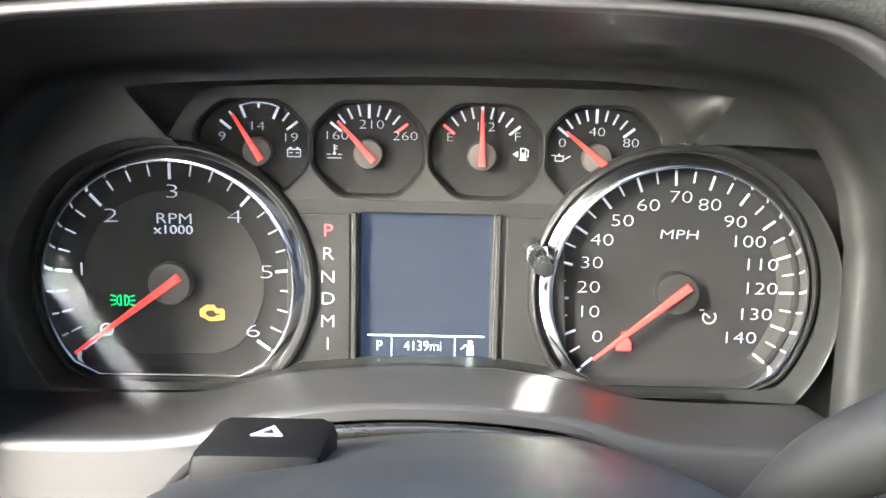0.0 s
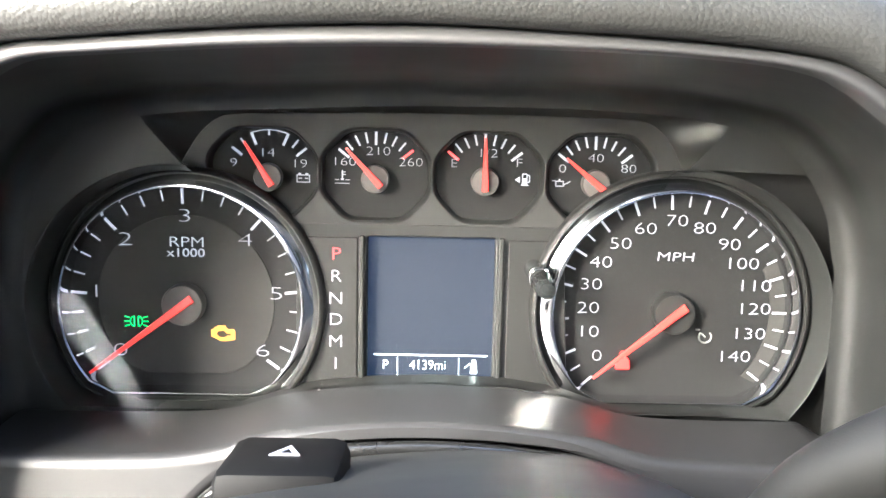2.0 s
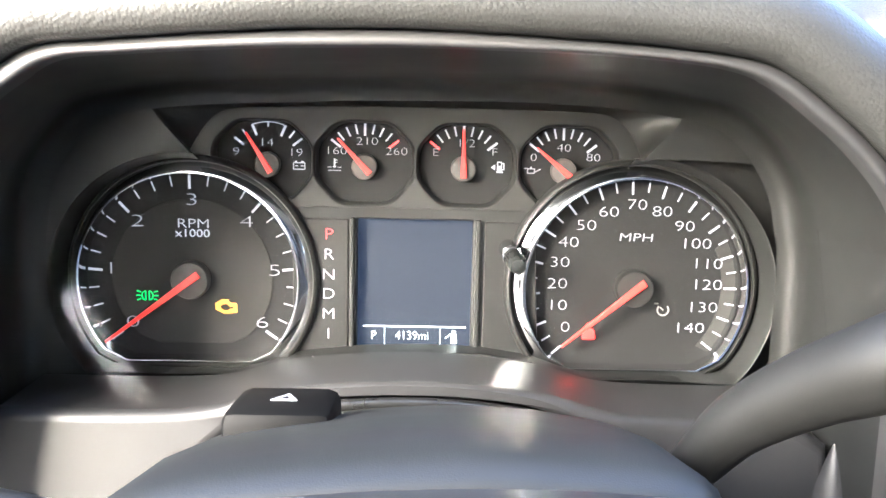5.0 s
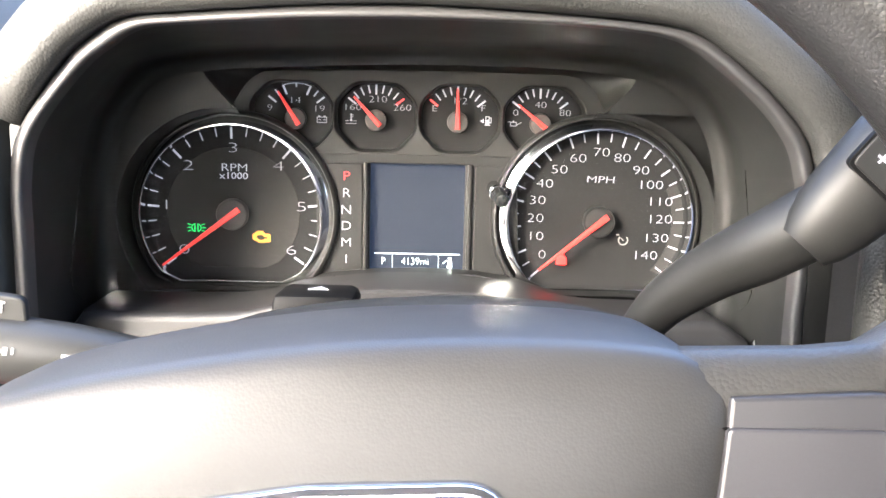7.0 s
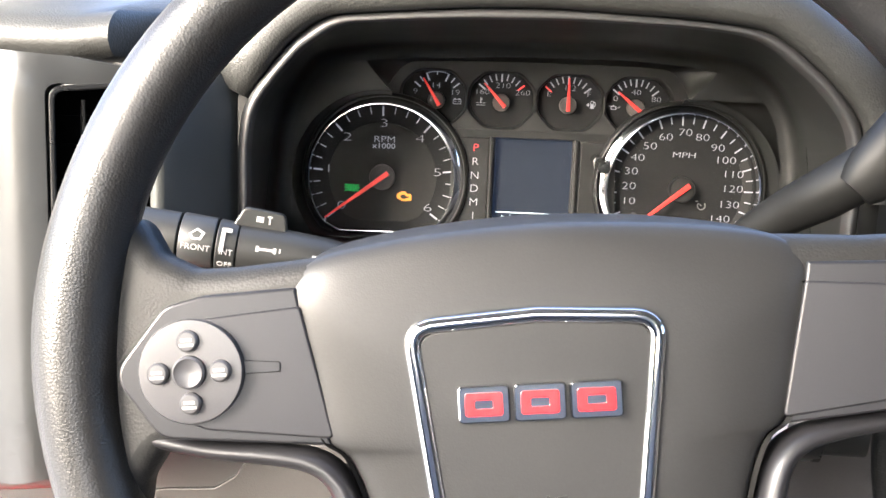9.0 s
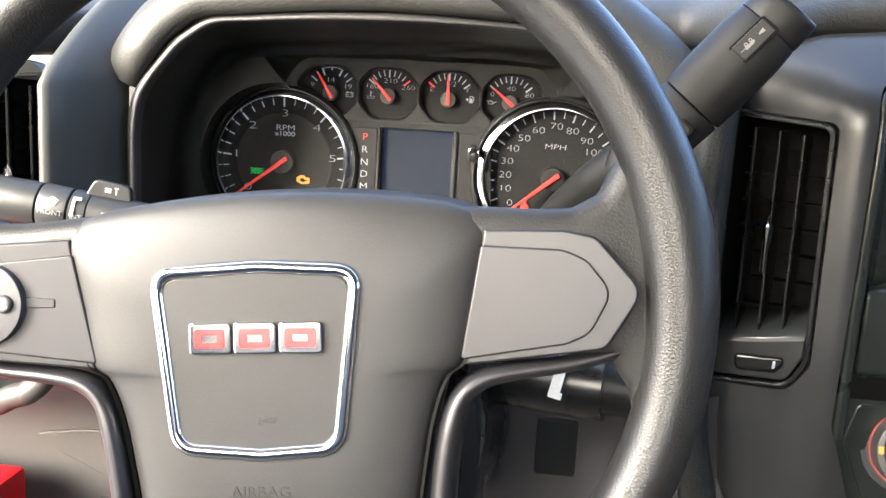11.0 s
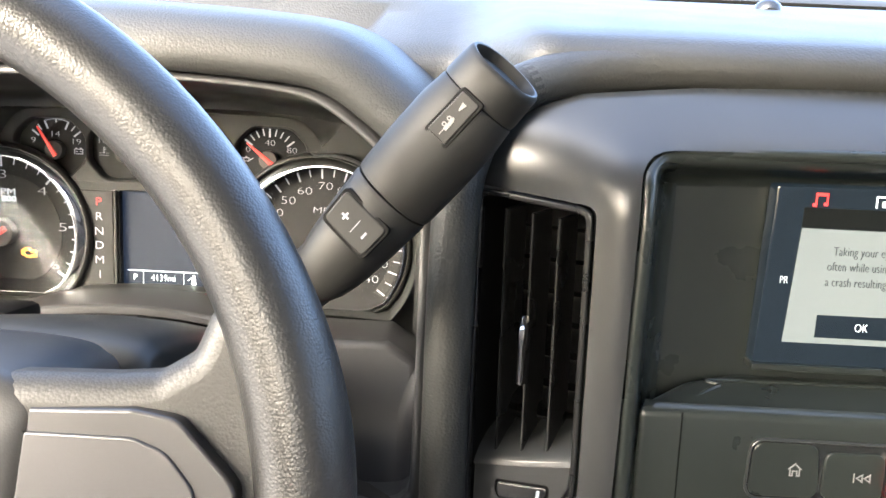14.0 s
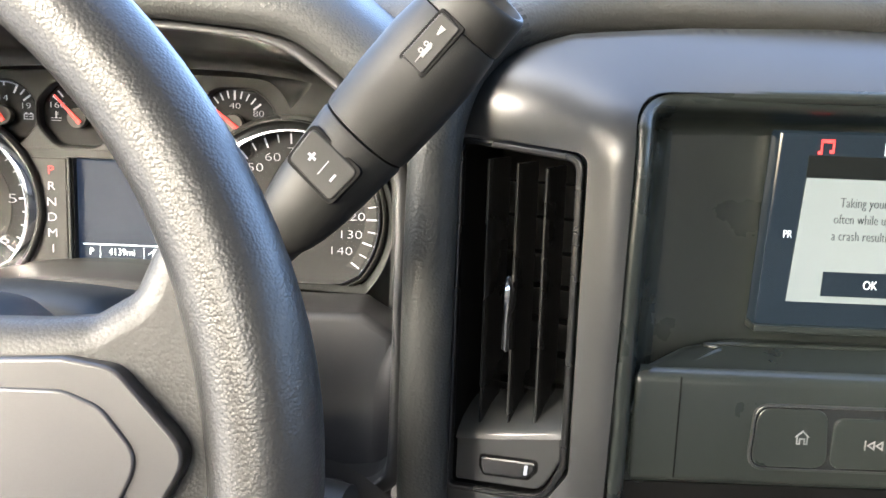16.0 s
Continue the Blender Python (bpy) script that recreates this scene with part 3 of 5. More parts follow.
lcd = part("display", plate([rpoly([(-0.0300, 0.892), (0.0310, 0.892), (0.0310, 0.9645), (-0.0300, 0.9645)], 0.001)], -0.003, 0.0008, 0.0002, CL), M_LCD, cluster, "dim blue information display showing the odometer")
bm = bmesh.new()
box((-0.0255, 0.9068, 0), (0.0272, 0.9073, 0.0002), at(0, 0, 0.0009), bm=bm)
for x in (-0.0146, 0.0140):
    for k in range(9):
        box((x - 0.0001, 0.8972 + k * 0.001, 0), (x + 0.0002, 0.8978 + k * 0.001, 0.0002), at(0, 0, 0.0009), bm=bm)
box((0.0196, 0.8985, 0), (0.0226, 0.9005, 0.0002), at(0, 0, 0.0009), bm=bm)
box((0.0198, 0.9008, 0), (0.0224, 0.9030, 0.0002), at(0, 0, 0.0009), bm=bm)
box((0.0202, 0.9033, 0), (0.0220, 0.9050, 0.0002), at(0, 0, 0.0009), bm=bm)
box((0.0, -0.0002, 0), (0.0034, 0.0002, 0.0002), at(0.0168, 0.9012, 0.0009) @ Matrix.Rotation(0.7, 4, "Z"), bm=bm)
part("display_lines", bm, M_LCDTEXT, lcd)
part("display_text", text_mesh("P", 0.0064, at(-0.0202, 0.9020, 0.0010), 0.9, thin=0.022), M_LCDTEXT, lcd)
part("display_text", text_mesh("4139mi", 0.0066, at(-0.0004, 0.9021, 0.0010), 0.88, thin=0.026), M_LCDTEXT, lcd)
stem = Vector((0.0500, 0.395, 0.9440)) - Vector((0.0466, 0.432, 0.9500))
sm = Matrix.Translation((0.0466, 0.432, 0.9500)) @ stem.to_track_quat("Z", "Y").to_matrix().to_4x4()
trip = part("trip_stem", lathe([(0.0044, 0.0), (0.0044, 0.010), (0.0038, 0.0105), (0.0038, 0.014), (0.0046, 0.0145), (0.0046, 0.016), (0.0042, 0.0165)] + [(0.0042, 0.026), (0.0036, 0.030), (0.0, 0.031)], sm, 24), M_GLOSS, cluster, "glossy black trip reset stem")
part("stem_collar", lathe([(0.0040, 0.012), (0.0048, 0.0125), (0.0048, 0.0140), (0.0040, 0.0145)], sm, 24), M_CHROME, trip, "thin bright collar")
kn = bmesh.new()
for k in range(20):
    box((0.0038, -0.0003, 0.0170), (0.0046, 0.0003, 0.0255), sm @ Matrix.Rotation(2 * math.pi * k / 20, 4, "Z"), bm=kn)
part("knurl", kn, M_SLAT, trip)

LENS = Matrix.Translation((0, 0.3640, 0.8890)) @ Matrix(((1, 0, 0), (0, 0.340, -0.940), (0, 0.940, 0.340))).to_4x4()
lens = part("clear_lens", plate([rpoly([(-0.186, 0.0), (0.186, 0.0), (0.184, 0.120), (0.150, 0.150), (-0.150, 0.150), (-0.184, 0.120)], 0.02)], 0.0, 0.0012, 0.0, LENS), M_LENS, cluster, "clear slanted lens over the dials")
lens.visible_shadow = False

# ---- hood round the cluster ----
RIM_OUT = [(-0.191, 0.80), (-0.191, 0.87), (-0.191, 0.93), (-0.1905, 0.962), (-0.185, 0.985), (-0.1635, 1.0145), (-0.151, 1.0265), (-0.135, 1.0358), (-0.1135, 1.0386), (-0.061, 1.0430), (-0.025, 1.0447), (0.008, 1.0449), (0.065, 1.0428), (0.102, 1.0402), (0.1215, 1.0376), (0.1335, 1.0335), (0.146, 1.0255), (0.166, 1.0095), (0.184, 0.990), (0.1905, 0.972), (0.192, 0.955), (0.192, 0.87), (0.1915, 0.815), (0.187, 0.801), (0.172, 0.796), (0.14, 0.796)]
RIM_IN = [(-0.184, 0.80), (-0.184, 0.87), (-0.184, 0.93), (-0.1835, 0.960), (-0.1775, 0.984), (-0.156, 1.0118), (-0.1415, 1.0238), (-0.127, 1.0318), (-0.1025, 1.0345), (-0.0635, 1.0372), (-0.026, 1.0386), (0.011, 1.0391), (0.062, 1.0383), (0.098, 1.0362), (0.1165, 1.0335), (0.1285, 1.0290), (0.1405, 1.0212), (0.1595, 1.0060), (0.1765, 0.9870), (0.1832, 0.970), (0.1848, 0.953), (0.1848, 0.87), (0.1842, 0.820), (0.180, 0.808), (0.168, 0.803), (0.14, 0.803)]
BACK = [(-0.188, 0.80), (-0.188, 0.87), (-0.188, 0.93), (-0.185, 0.965), (-0.178, 0.990), (-0.163, 1.0120), (-0.150, 1.0205), (-0.129, 1.0250), (-0.102, 1.0280), (-0.063, 1.0300), (-0.026, 1.0318), (0.011, 1.0325), (0.062, 1.0325), (0.100, 1.0305), (0.123, 1.0275), (0.139, 1.0245), (0.153, 1.0185), (0.168, 1.0050), (0.180, 0.985), (0.1852, 0.965), (0.188, 0.945), (0.188, 0.87), (0.188, 0.82), (0.184, 0.806), (0.170, 0.802), (0.14, 0.802)]
edge2, inner2, back2 = ([Vector(p) for p in smooth_path([(*p, 0) for p in q], 200)] for q in (RIM_OUT, RIM_IN, BACK))


def outward(path, k):
    """The path of 2D points moved out by k, away from the cluster's middle."""
    out = []
    for i, p in enumerate(path):
        a, b = path[max(i - 1, 0)], path[min(i + 1, len(path) - 1)]
        t = (b - a).normalized()
        n = Vector((-t.y, t.x, 0))
        out.append(p + n * k)
    return out


def ring3(path, y):
    return [Vector((p.x, y, p.y)) for p in path]


hood = thing("instrument_hood", (0, 0.3, 0.86), "dark grey padded hood over the instrument cluster", "dashboard hood")


def between(a, b, k):
    return [p.lerp(q, k) for p, q in zip(a, b)]


def even(pts, n):
    """n points at even steps along a 2D line."""
    pts = [Vector((p[0], p[1])) for p in pts]
    run = [0.0]
    for a, b in zip(pts, pts[1:]):
        run.append(run[-1] + (b - a).length)
    at_ = np.linspace(0, run[-1], n)
    return [Vector((x, y)) for x, y in zip(np.interp(at_, run, [p.x for p in pts]), np.interp(at_, run, [p.y for p in pts]))]


PLATE = 0.022
shroud_rows = [ring3(inner2, 0.3225), ring3(between(inner2, back2, 0.06), 0.328), ring3(between(inner2, back2, 0.4), 0.352), ring3(between(inner2, back2, 0.8), 0.390), ring3(back2, 0.4050)]
shroud_rows += [ring3(outward(back2, -k), y) for k, y in ((0.0012, 0.4105), (0.0035, 0.4145), (0.0070, 0.4163), (0.0110, 0.4167))]
part("inner_shroud", mesh_of(loft(shroud_rows, closed=False), 80), M_SHROUD, hood, "smooth black inner shroud")
part("hood_lip", mesh_of(loft([ring3(between(edge2, inner2, k), y) for k, y in ((0.0, 0.322), (0.0, 0.3172), (0.08, 0.3152), (0.28, 0.3134), (0.55, 0.3123), (0.82, 0.3120), (0.95, 0.3130), (1.0, 0.3156), (1.0, 0.3235))], closed=False), 80), M_LIP, hood, "satin silver-grey lip")
over = [i for i, p in enumerate(edge2) if p.y > (0.984 if p.x < 0 else 0.935)]
pad_rows = []
for k, y in ((0.0002, 0.3190), (0.0006, 0.3105), (0.0030, 0.3060), (0.0090, 0.3040), (0.0170, 0.3050), (0.0245, 0.3090), (0.0305, 0.3170), (0.0350, 0.330), (0.0390, 0.355), (0.0420, 0.395), (0.0410, 0.47), (0.030, 0.56)):
    row = ring3(outward(edge2, k)[over[0]:over[-1] + 1], y)
    pad_rows.append([p + Vector((0, 0.010 * max(0.0, 1 - i / 7) ** 2, 0)) for i, p in enumerate(row)])
bm = loft(pad_rows, closed=False)
tip = [row[0] for row in pad_rows]
part("hood_pad", mesh_of(loft([tip, [p + Vector((0.003, 0.022, -0.004)) for p in tip]], closed=False, bm=bm), 80), M_PAD, hood, "grained soft pad")
# surround plate with a soft-edged opening for the dials
def wells(rs, rt, pod, low):
    sarc = [Vector((SPEEDO[0] + rs * math.cos(a), SPEEDO[1] + rs * math.sin(a))) for a in np.linspace(radians(-42), radians(96), 40)]
    tarc = [Vector((TACH[0] + rt * math.cos(a), TACH[1] + rt * math.sin(a))) for a in np.linspace(radians(84), radians(222), 40)]
    return sarc + even(pod, 70) + tarc + even(low, 60)


POD_FRONT = rpoly([(0.1085, 0.9955), (0.1235, 1.0110), (0.1285, 1.0195), (0.117, 1.0232), (0, 1.0250), (-0.110, 1.0205), (-0.1265, 1.0180), (-0.1215, 1.0105), (-0.1068, 0.9945)], [0, 0.012, 0.006, 0.02, 0.05, 0.02, 0.006, 0.012, 0], 7)
LOW_EDGE = [(-0.147, 0.8862), (-0.085, 0.8866), (-0.0726, 0.8900), (-0.054, 0.8955), (-0.026, 0.8985), (0.003, 0.8995), (0.034, 0.8988), (0.060, 0.8950), (0.079, 0.8892), (0.088, 0.8872), (0.150, 0.8870)]
low_edge = rpoly(LOW_EDGE, [0.006] + [0.02] * 9 + [0.006])
front_open = wells(0.0668, 0.0645, POD_FRONT, low_edge)
back_open = wells(0.0618, 0.0598, [(p.x, p.y) for p in pod_in[::-1]], low_edge)
outer = [Vector((p.x, p.y)) for p in back2 if p.y >= 0.862]
outer += [Vector((0.1885, 0.862)), Vector((-0.1885, 0.862))]
surround = part("dial_surround", plate([outer, front_open], PLATE - 0.004, PLATE, 0.0, CL), M_SHROUD, hood, "black surround with openings for the dials")
part("opening_wall", mesh_of(loft([[CL @ Vector((*a.lerp(b, k), d)) for a, b in zip(front_open, back_open)] for k, d in ((0.0, PLATE), (0.06, PLATE - 0.0003), (0.2, PLATE - 0.0022), (0.5, PLATE - 0.0080), (0.8, PLATE - 0.0128), (0.95, 0.0074), (1.0, 0.0066))]), 70), M_SHROUD, surround)

# ---- lower dash panel with the arch over the column ----
low = thing("lower_dash_panel", (0, 0.36, 0.6), "dark satin lower dash panel arched over the steering column", "dash panel")
top = smooth_path([(-0.178, 0.886, 0), (-0.12, 0.886, 0), (-0.088, 0.888, 0), (-0.06, 0.8955, 0), (-0.02, 0.8998, 0), (0.02, 0.8998, 0), (0.06, 0.8955, 0), (0.088, 0.888, 0), (0.12, 0.886, 0), (0.165, 0.886, 0)], 54)
arch = smooth_path([(0.098, 0.835, 0), (0.098, 0.85, 0), (0.085, 0.872, 0), (0.055, 0.889, 0), (0.0, 0.8945, 0), (-0.055, 0.889, 0), (-0.085, 0.872, 0), (-0.098, 0.85, 0), (-0.098, 0.835, 0)], 48)


def lean(z):
    """How far the ledge's front comes forward below its edge."""
    return 0.22 * max(0.0, 0.882 - z)


lowpoly = [(p.x, p.y) for p in top] + [(0.184, 0.875), (0.184, 0.772), (0.118, 0.772), (0.112, 0.835)] + [(p.x, p.y) for p in arch] + [(-0.186, 0.835), (-0.186, 0.875)]
me = plate([lowpoly], FACE - 0.414, FACE - 0.362, 0.005, CL, 3)
for v in me.vertices:
    if v.co.y < 0.39:
        v.co.y -= lean(v.co.z)
    elif v.co.y > 0.40 and v.co.z > lerp(v.co.x, [(p.x, p.y) for p in top]) - 0.0053:
        v.co.z = lerp(v.co.x, [(p.x, p.y) for p in top])
part("panel", finish(me), M_LOW, low)
part("arch_rim", mesh_of(tube([Vector((p.x, 0.356 - lean(p.y), p.y - 0.001)) for p in arch[8:-8]], 0.0028, 10, ref=(0, 1, 0)), 60), M_SLAT, low)
part("arch_seal", mesh_of(tube([Vector((p.x * 0.97, 0.366 - lean(p.y), p.y - 0.0075)) for p in arch[8:-8]], 0.0012, 8, ref=(0, 1, 0)), 60), M_LOW, low)
for wall_x, side in ((0.1862, -1), (-0.1862, 1)):
    rows = []
    for z, k in ((0.877, 0.05), (0.870, 0.35), (0.860, 0.7), (0.845, 1.0), (0.82, 1.0), (0.80, 1.0), (0.785, 1.0)):
        rows.append([Vector((wall_x + side * 0.0127 * k * (1 - math.sin(a)), 0.3612 - lean(z) - 0.013 * k * (1 - math.cos(a)), z)) for a in np.linspace(0, math.pi / 2, 9)])
    part("corner_fillet", mesh_of(loft(rows, closed=False), 80), M_LOW, low)
# Near-black sheet painting the shade in the gap round the column.
part("column_gap_shade", plate([[(-0.1, 0.70), (0.1, 0.70), (0.1, 0.884), (-0.1, 0.884)]], FACE - 0.434, FACE - 0.425, 0.0, CL), M_CAVITY, low)

# ---- steering column ----
column = thing("steering_column", (0, 0.27, 0.86), "dark grey steering column shroud below the cluster", "steering column")
rows = []
for y, zt, hw in ((0.180, 0.900, 0.074), (0.1850, 0.915, 0.079), (0.1875, 0.9235, 0.0825), (0.1900, 0.9285, 0.084), (0.1940, 0.9312, 0.0848), (0.205, 0.9325, 0.086), (0.25, 0.924, 0.086), (0.294, 0.9125, 0.084), (0.34, 0.898, 0.08), (0.37, 0.889, 0.076)):
    k = hw / 0.084
    rows.append(smooth_path([(x * k, y, z) for x, z in ((-0.066, 0.82), (-0.077, 0.86), (-0.0785, zt - 0.030), (-0.0715, zt - 0.0130), (-0.036, zt - 0.0042), (0.012, zt), (0.046, zt - 0.0008), (0.0665, zt - 0.0030), (0.0760, zt - 0.0075), (0.0795, zt - 0.018), (0.080, 0.86), (0.073, 0.82))], 55))
part("upper_shroud", mesh_of(loft(rows, closed=False), 60), M_COLUMN, column)
part("lower_shroud", mesh_of(loft([[Vector((p.x * 0.96, p.y, 1.66 - p.z - (0.03 if i > 5 else 0))) for p in r] for i, r in enumerate(rows)], closed=False), 60), M_SHROUD, column)
hz = Matrix.Translation((-0.0435, 0.293, 0.9115)) @ Matrix.Rotation(radians(-5), 4, "X")
hazard = part("hazard_button", box((-0.0185, -0.020, -0.012), (0.0185, 0.020, 0.0045), hz, 0.0045), M_CAVITY, column, "black hazard button with a white triangle")
part("triangle", plate([[(-0.0042, -0.0042), (0.0050, -0.0042), (0.0010, 0.0056)], [(-0.0021, -0.0026), (0.0030, -0.0026), (0.0008, 0.0028)]], 0.0046, 0.0050, 0.0, hz), M_WHITE, hazard)

# turn signal stalk
stalk = thing("turn_signal_stalk", (-0.10, 0.22, 0.90), "black turn signal and wiper stalk with white symbols", "stalk")
s0, s1 = Vector((-0.222, 0.203, 0.919)), Vector((-0.078, 0.222, 0.900))
ax = (s1 - s0).normalized()
up = (Vector((0, 0, 1)) - ax * ax.z).normalized()
SM = Matrix.Translation(s0) @ Matrix((ax, up, ax.cross(up))).transposed().to_4x4()


def along(profile, m, seg=28):
    return lathe([(r, h) for h, r in profile], m @ Matrix.Rotation(radians(90), 4, "Y"), seg)


L = (s1 - s0).length
part("arm", along([(0.060, 0.0128), (0.082, 0.0127), (0.100, 0.0118), (0.118, 0.0098), (0.135, 0.0075), (L + 0.02, 0.0055)], SM), M_STALK, stalk)
part("end_grip", along([(0.0, 0.0112), (0.0010, 0.0130), (0.004, 0.0136), (0.030, 0.0136), (0.0305, 0.0130)], SM), M_STALK, stalk)
part("wiper_ring", along([(0.0315, 0.0136), (0.0320, 0.0139), (0.0480, 0.0135), (0.0485, 0.0130)], SM), M_STALK, stalk)
part("wiper_ring", along([(0.0495, 0.0130), (0.0500, 0.0134), (0.0590, 0.0128), (0.0595, 0.0118)], SM), M_STALK, stalk)
wb = part("washer_paddle", plate([rpoly([(0.052, 0.004), (0.084, 0.004), (0.081, 0.0205), (0.060, 0.0215)], 0.004)], -0.002, 0.0035, 0.001, SM), M_STALK, stalk)


def on_stalk(x, ang, r):
    return SM @ Matrix.Translation((x, 0, 0)) @ Matrix.Rotation(radians(ang), 4, "X") @ Matrix.Translation((0, 0, r))


def glyph(boxes, m):
    bm = bmesh.new()
    for x0, y0, x1, y1 in boxes:
        box((x0, y0, 0), (x1, y1, 0.0002), m, bm=bm)
    return bm


part("mark", text_mesh("FRONT", 0.0042, on_stalk(0.040, 2, 0.0139), 1.05), M_PRINT, stalk)
part("mark", plate([[(-0.004, -0.0005), (-0.0022, -0.003), (0.0022, -0.003), (0.004, 0.001), (0.0, 0.003)], [(-0.0026, -0.0003), (-0.0016, -0.002), (0.0014, -0.002), (0.0024, 0.0006), (0.0, 0.0018)]], 0, 0.0002, 0, on_stalk(0.040, -26, 0.0140)), M_PRINT, stalk)
part("mark", text_mesh("INT", 0.0042, on_stalk(0.0548, 4, 0.0134), 1.0), M_PRINT, stalk)
part("mark", text_mesh("OFF", 0.0042, on_stalk(0.0545, 34, 0.0133), 1.0), M_PRINT, stalk)
part("mark", glyph([(-0.001, -0.006, 0.001, 0.006), (-0.001, 0.004, 0.004, 0.006)], on_stalk(0.0525, -22, 0.0136)), M_PRINT, stalk)
part("mark", glyph([(-0.004, -0.0006, 0.004, 0.0006), (-0.005, -0.0014, -0.0036, 0.0014), (0.0036, -0.0014, 0.005, 0.0014), (0.0064, -0.0008, 0.0072, 0.0014)], on_stalk(0.074, -14, 0.0129)), M_PRINT, stalk)
part("mark", glyph([(-0.0042, -0.0014, -0.0006, 0.0014), (0.002, -0.002, 0.0028, 0.0024), (0.0012, 0.0014, 0.0036, 0.0022)], SM @ Matrix.Translation((0.071, 0.0165, 0.0037))), M_PRINT, wb)
part("mark", glyph([(-0.006, -0.0006, -0.001, 0.0008), (0.001, -0.0008, 0.005, -0.0002), (0.001, 0.0004, 0.005, 0.001)], on_stalk(0.103, -14, 0.0118)), M_PRINT, stalk)

# gear lever
lever = thing("gear_lever", (0.085, 0.28, 0.90), "dark grey column gear lever with thumb buttons", "gear lever")
cap_c, col_c = Vector((0.2225, 0.199, 1.049)), Vector((0.1785, 0.2072, 0.9958))
gax = (cap_c - col_c).normalized()
arm = smooth_path([(0.094, 0.292, 0.884), (0.101, 0.284, 0.899), (0.110, 0.271, 0.918), (0.124, 0.252, 0.936), (0.138, 0.231, 0.951), tuple(col_c - gax * 0.034)], 36)
k = len(arm)
part("arm", mesh_of(tube(arm, [lerp(i / k, ((0, 0.0072), (0.25, 0.0094), (0.5, 0.0116), (0.75, 0.0136), (0.9, 0.0138), (1.0, 0.0118))) for i in range(k)], 24, 1.0), 60), M_GRIP, lever)
GX = Vector((0.80, 0.10, -0.60))
GX = (GX - gax * GX.dot(gax)).normalized()
GN = gax.cross(GX).normalized()
if GN.y > 0:
    GN = -GN
GM = Matrix.Translation(col_c) @ Matrix((GX, gax, GX.cross(gax))).transposed().to_4x4() @ Matrix.Rotation(radians(-17), 4, "Y")
GL = (cap_c - col_c).length


def grip_ring(h, r, dz=0.0):
    return [GM @ Vector((r * 1.0 * math.copysign(abs(math.cos(t)) ** 0.9, math.cos(t)), h + dz * math.sin(t), r * 0.82 * math.copysign(abs(math.sin(t)) ** 0.9, math.sin(t)))) for t in np.linspace(0, 2 * math.pi, 32, endpoint=False)]


part("collar", mesh_of(loft([grip_ring(h, r) for h, r in ((-0.056, 0.0100), (-0.050, 0.0132), (-0.042, 0.0152), (-0.034, 0.0165), (-0.020, 0.0177), (-0.003, 0.0188), (-0.0012, 0.0183), (-0.0008, 0.0168))], caps=(True, True)), 50), M_GRIP, lever)
part("grip", mesh_of(loft([grip_ring(h, r) for h, r in ((-0.0006, 0.0172), (0.0, 0.0188), (0.002, 0.0192), (0.02, 0.0198), (0.04, 0.0196), (GL - 0.0180, 0.0182), (GL - 0.0170, 0.0178), (GL - 0.0168, 0.0168))], caps=(True, True)), 50), M_GRIP, lever)
part("end_cap", mesh_of(loft([grip_ring(h, r, -0.0022 * max(0.0, (h - GL + 0.015) / 0.015)) for h, r in ((GL - 0.0166, 0.0168), (GL - 0.0163, 0.0179), (GL - 0.015, 0.0182), (GL - 0.003, 0.0176), (GL - 0.0008, 0.0172), (GL, 0.0164), (GL - 0.0002, 0.0154), (GL - 0.0020, 0.0149), (GL - 0.0050, 0.0146))], caps=(True, True)), 40), M_GRIP, lever)
part("cap_recess", mesh_of(loft([grip_ring(h, r, -0.0022 * max(0.0, (h - GL + 0.015) / 0.015)) for h, r in ((GL - 0.0052, 0.0140), (GL - 0.0045, 0.0138), (GL - 0.0040, 0.0120))], caps=(True, True)), 40), M_SHROUD, lever)
gz = 0.82 * 0.0190
tb = part("tow_button", plate([rpoly([(-0.0049, 0.0326), (0.0051, 0.0326), (0.0051, 0.0536), (-0.0042, 0.0536)], 0.0014)], gz - 0.004, gz + 0.0008, 0.0006, GM), M_GRIP, lever, "recessed tow mode button with a pale trailer symbol")
part("symbol", plate([[(0.0000, 0.0372), (0.0016, 0.0372), (0.0016, 0.0420), (0.0009, 0.0432), (0.0000, 0.0432)]], gz + 0.0009, gz + 0.0011, 0, GM), M_FAINT, tb)
part("symbol", glyph([(0.0002, 0.0344, 0.0006, 0.0372)], GM @ Matrix.Translation((0, 0, gz + 0.0009))), M_FAINT, tb)
for h in (0.0388, 0.0418):
    part("symbol", plate([disc(-0.0008, h, 0.0010, 16), disc(-0.0008, h, 0.0005, 12)], gz + 0.0009, gz + 0.0011, 0, GM), M_FAINT, tb)
part("symbol", plate([[(-0.0002, 0.0466), (0.0004, 0.0466), (0.0012, 0.0500), (-0.0010, 0.0500)]], gz + 0.0009, gz + 0.0011, 0, GM), M_FAINT, tb)
part("button_groove", plate([rpoly([(-0.0060, 0.0314), (0.0062, 0.0314), (0.0062, 0.0548), (-0.0053, 0.0548)], 0.0016)], gz - 0.004, gz + 0.0003, 0.0003, GM), M_CAVITY, tb)
part("button_groove", plate([rpoly([(-0.0134, -0.0260), (0.0114, -0.0267), (0.0122, -0.0080), (-0.0142, -0.0078)], 0.003)], gz - 0.006, gz - 0.0007, 0.0003, GM), M_CAVITY, lever)
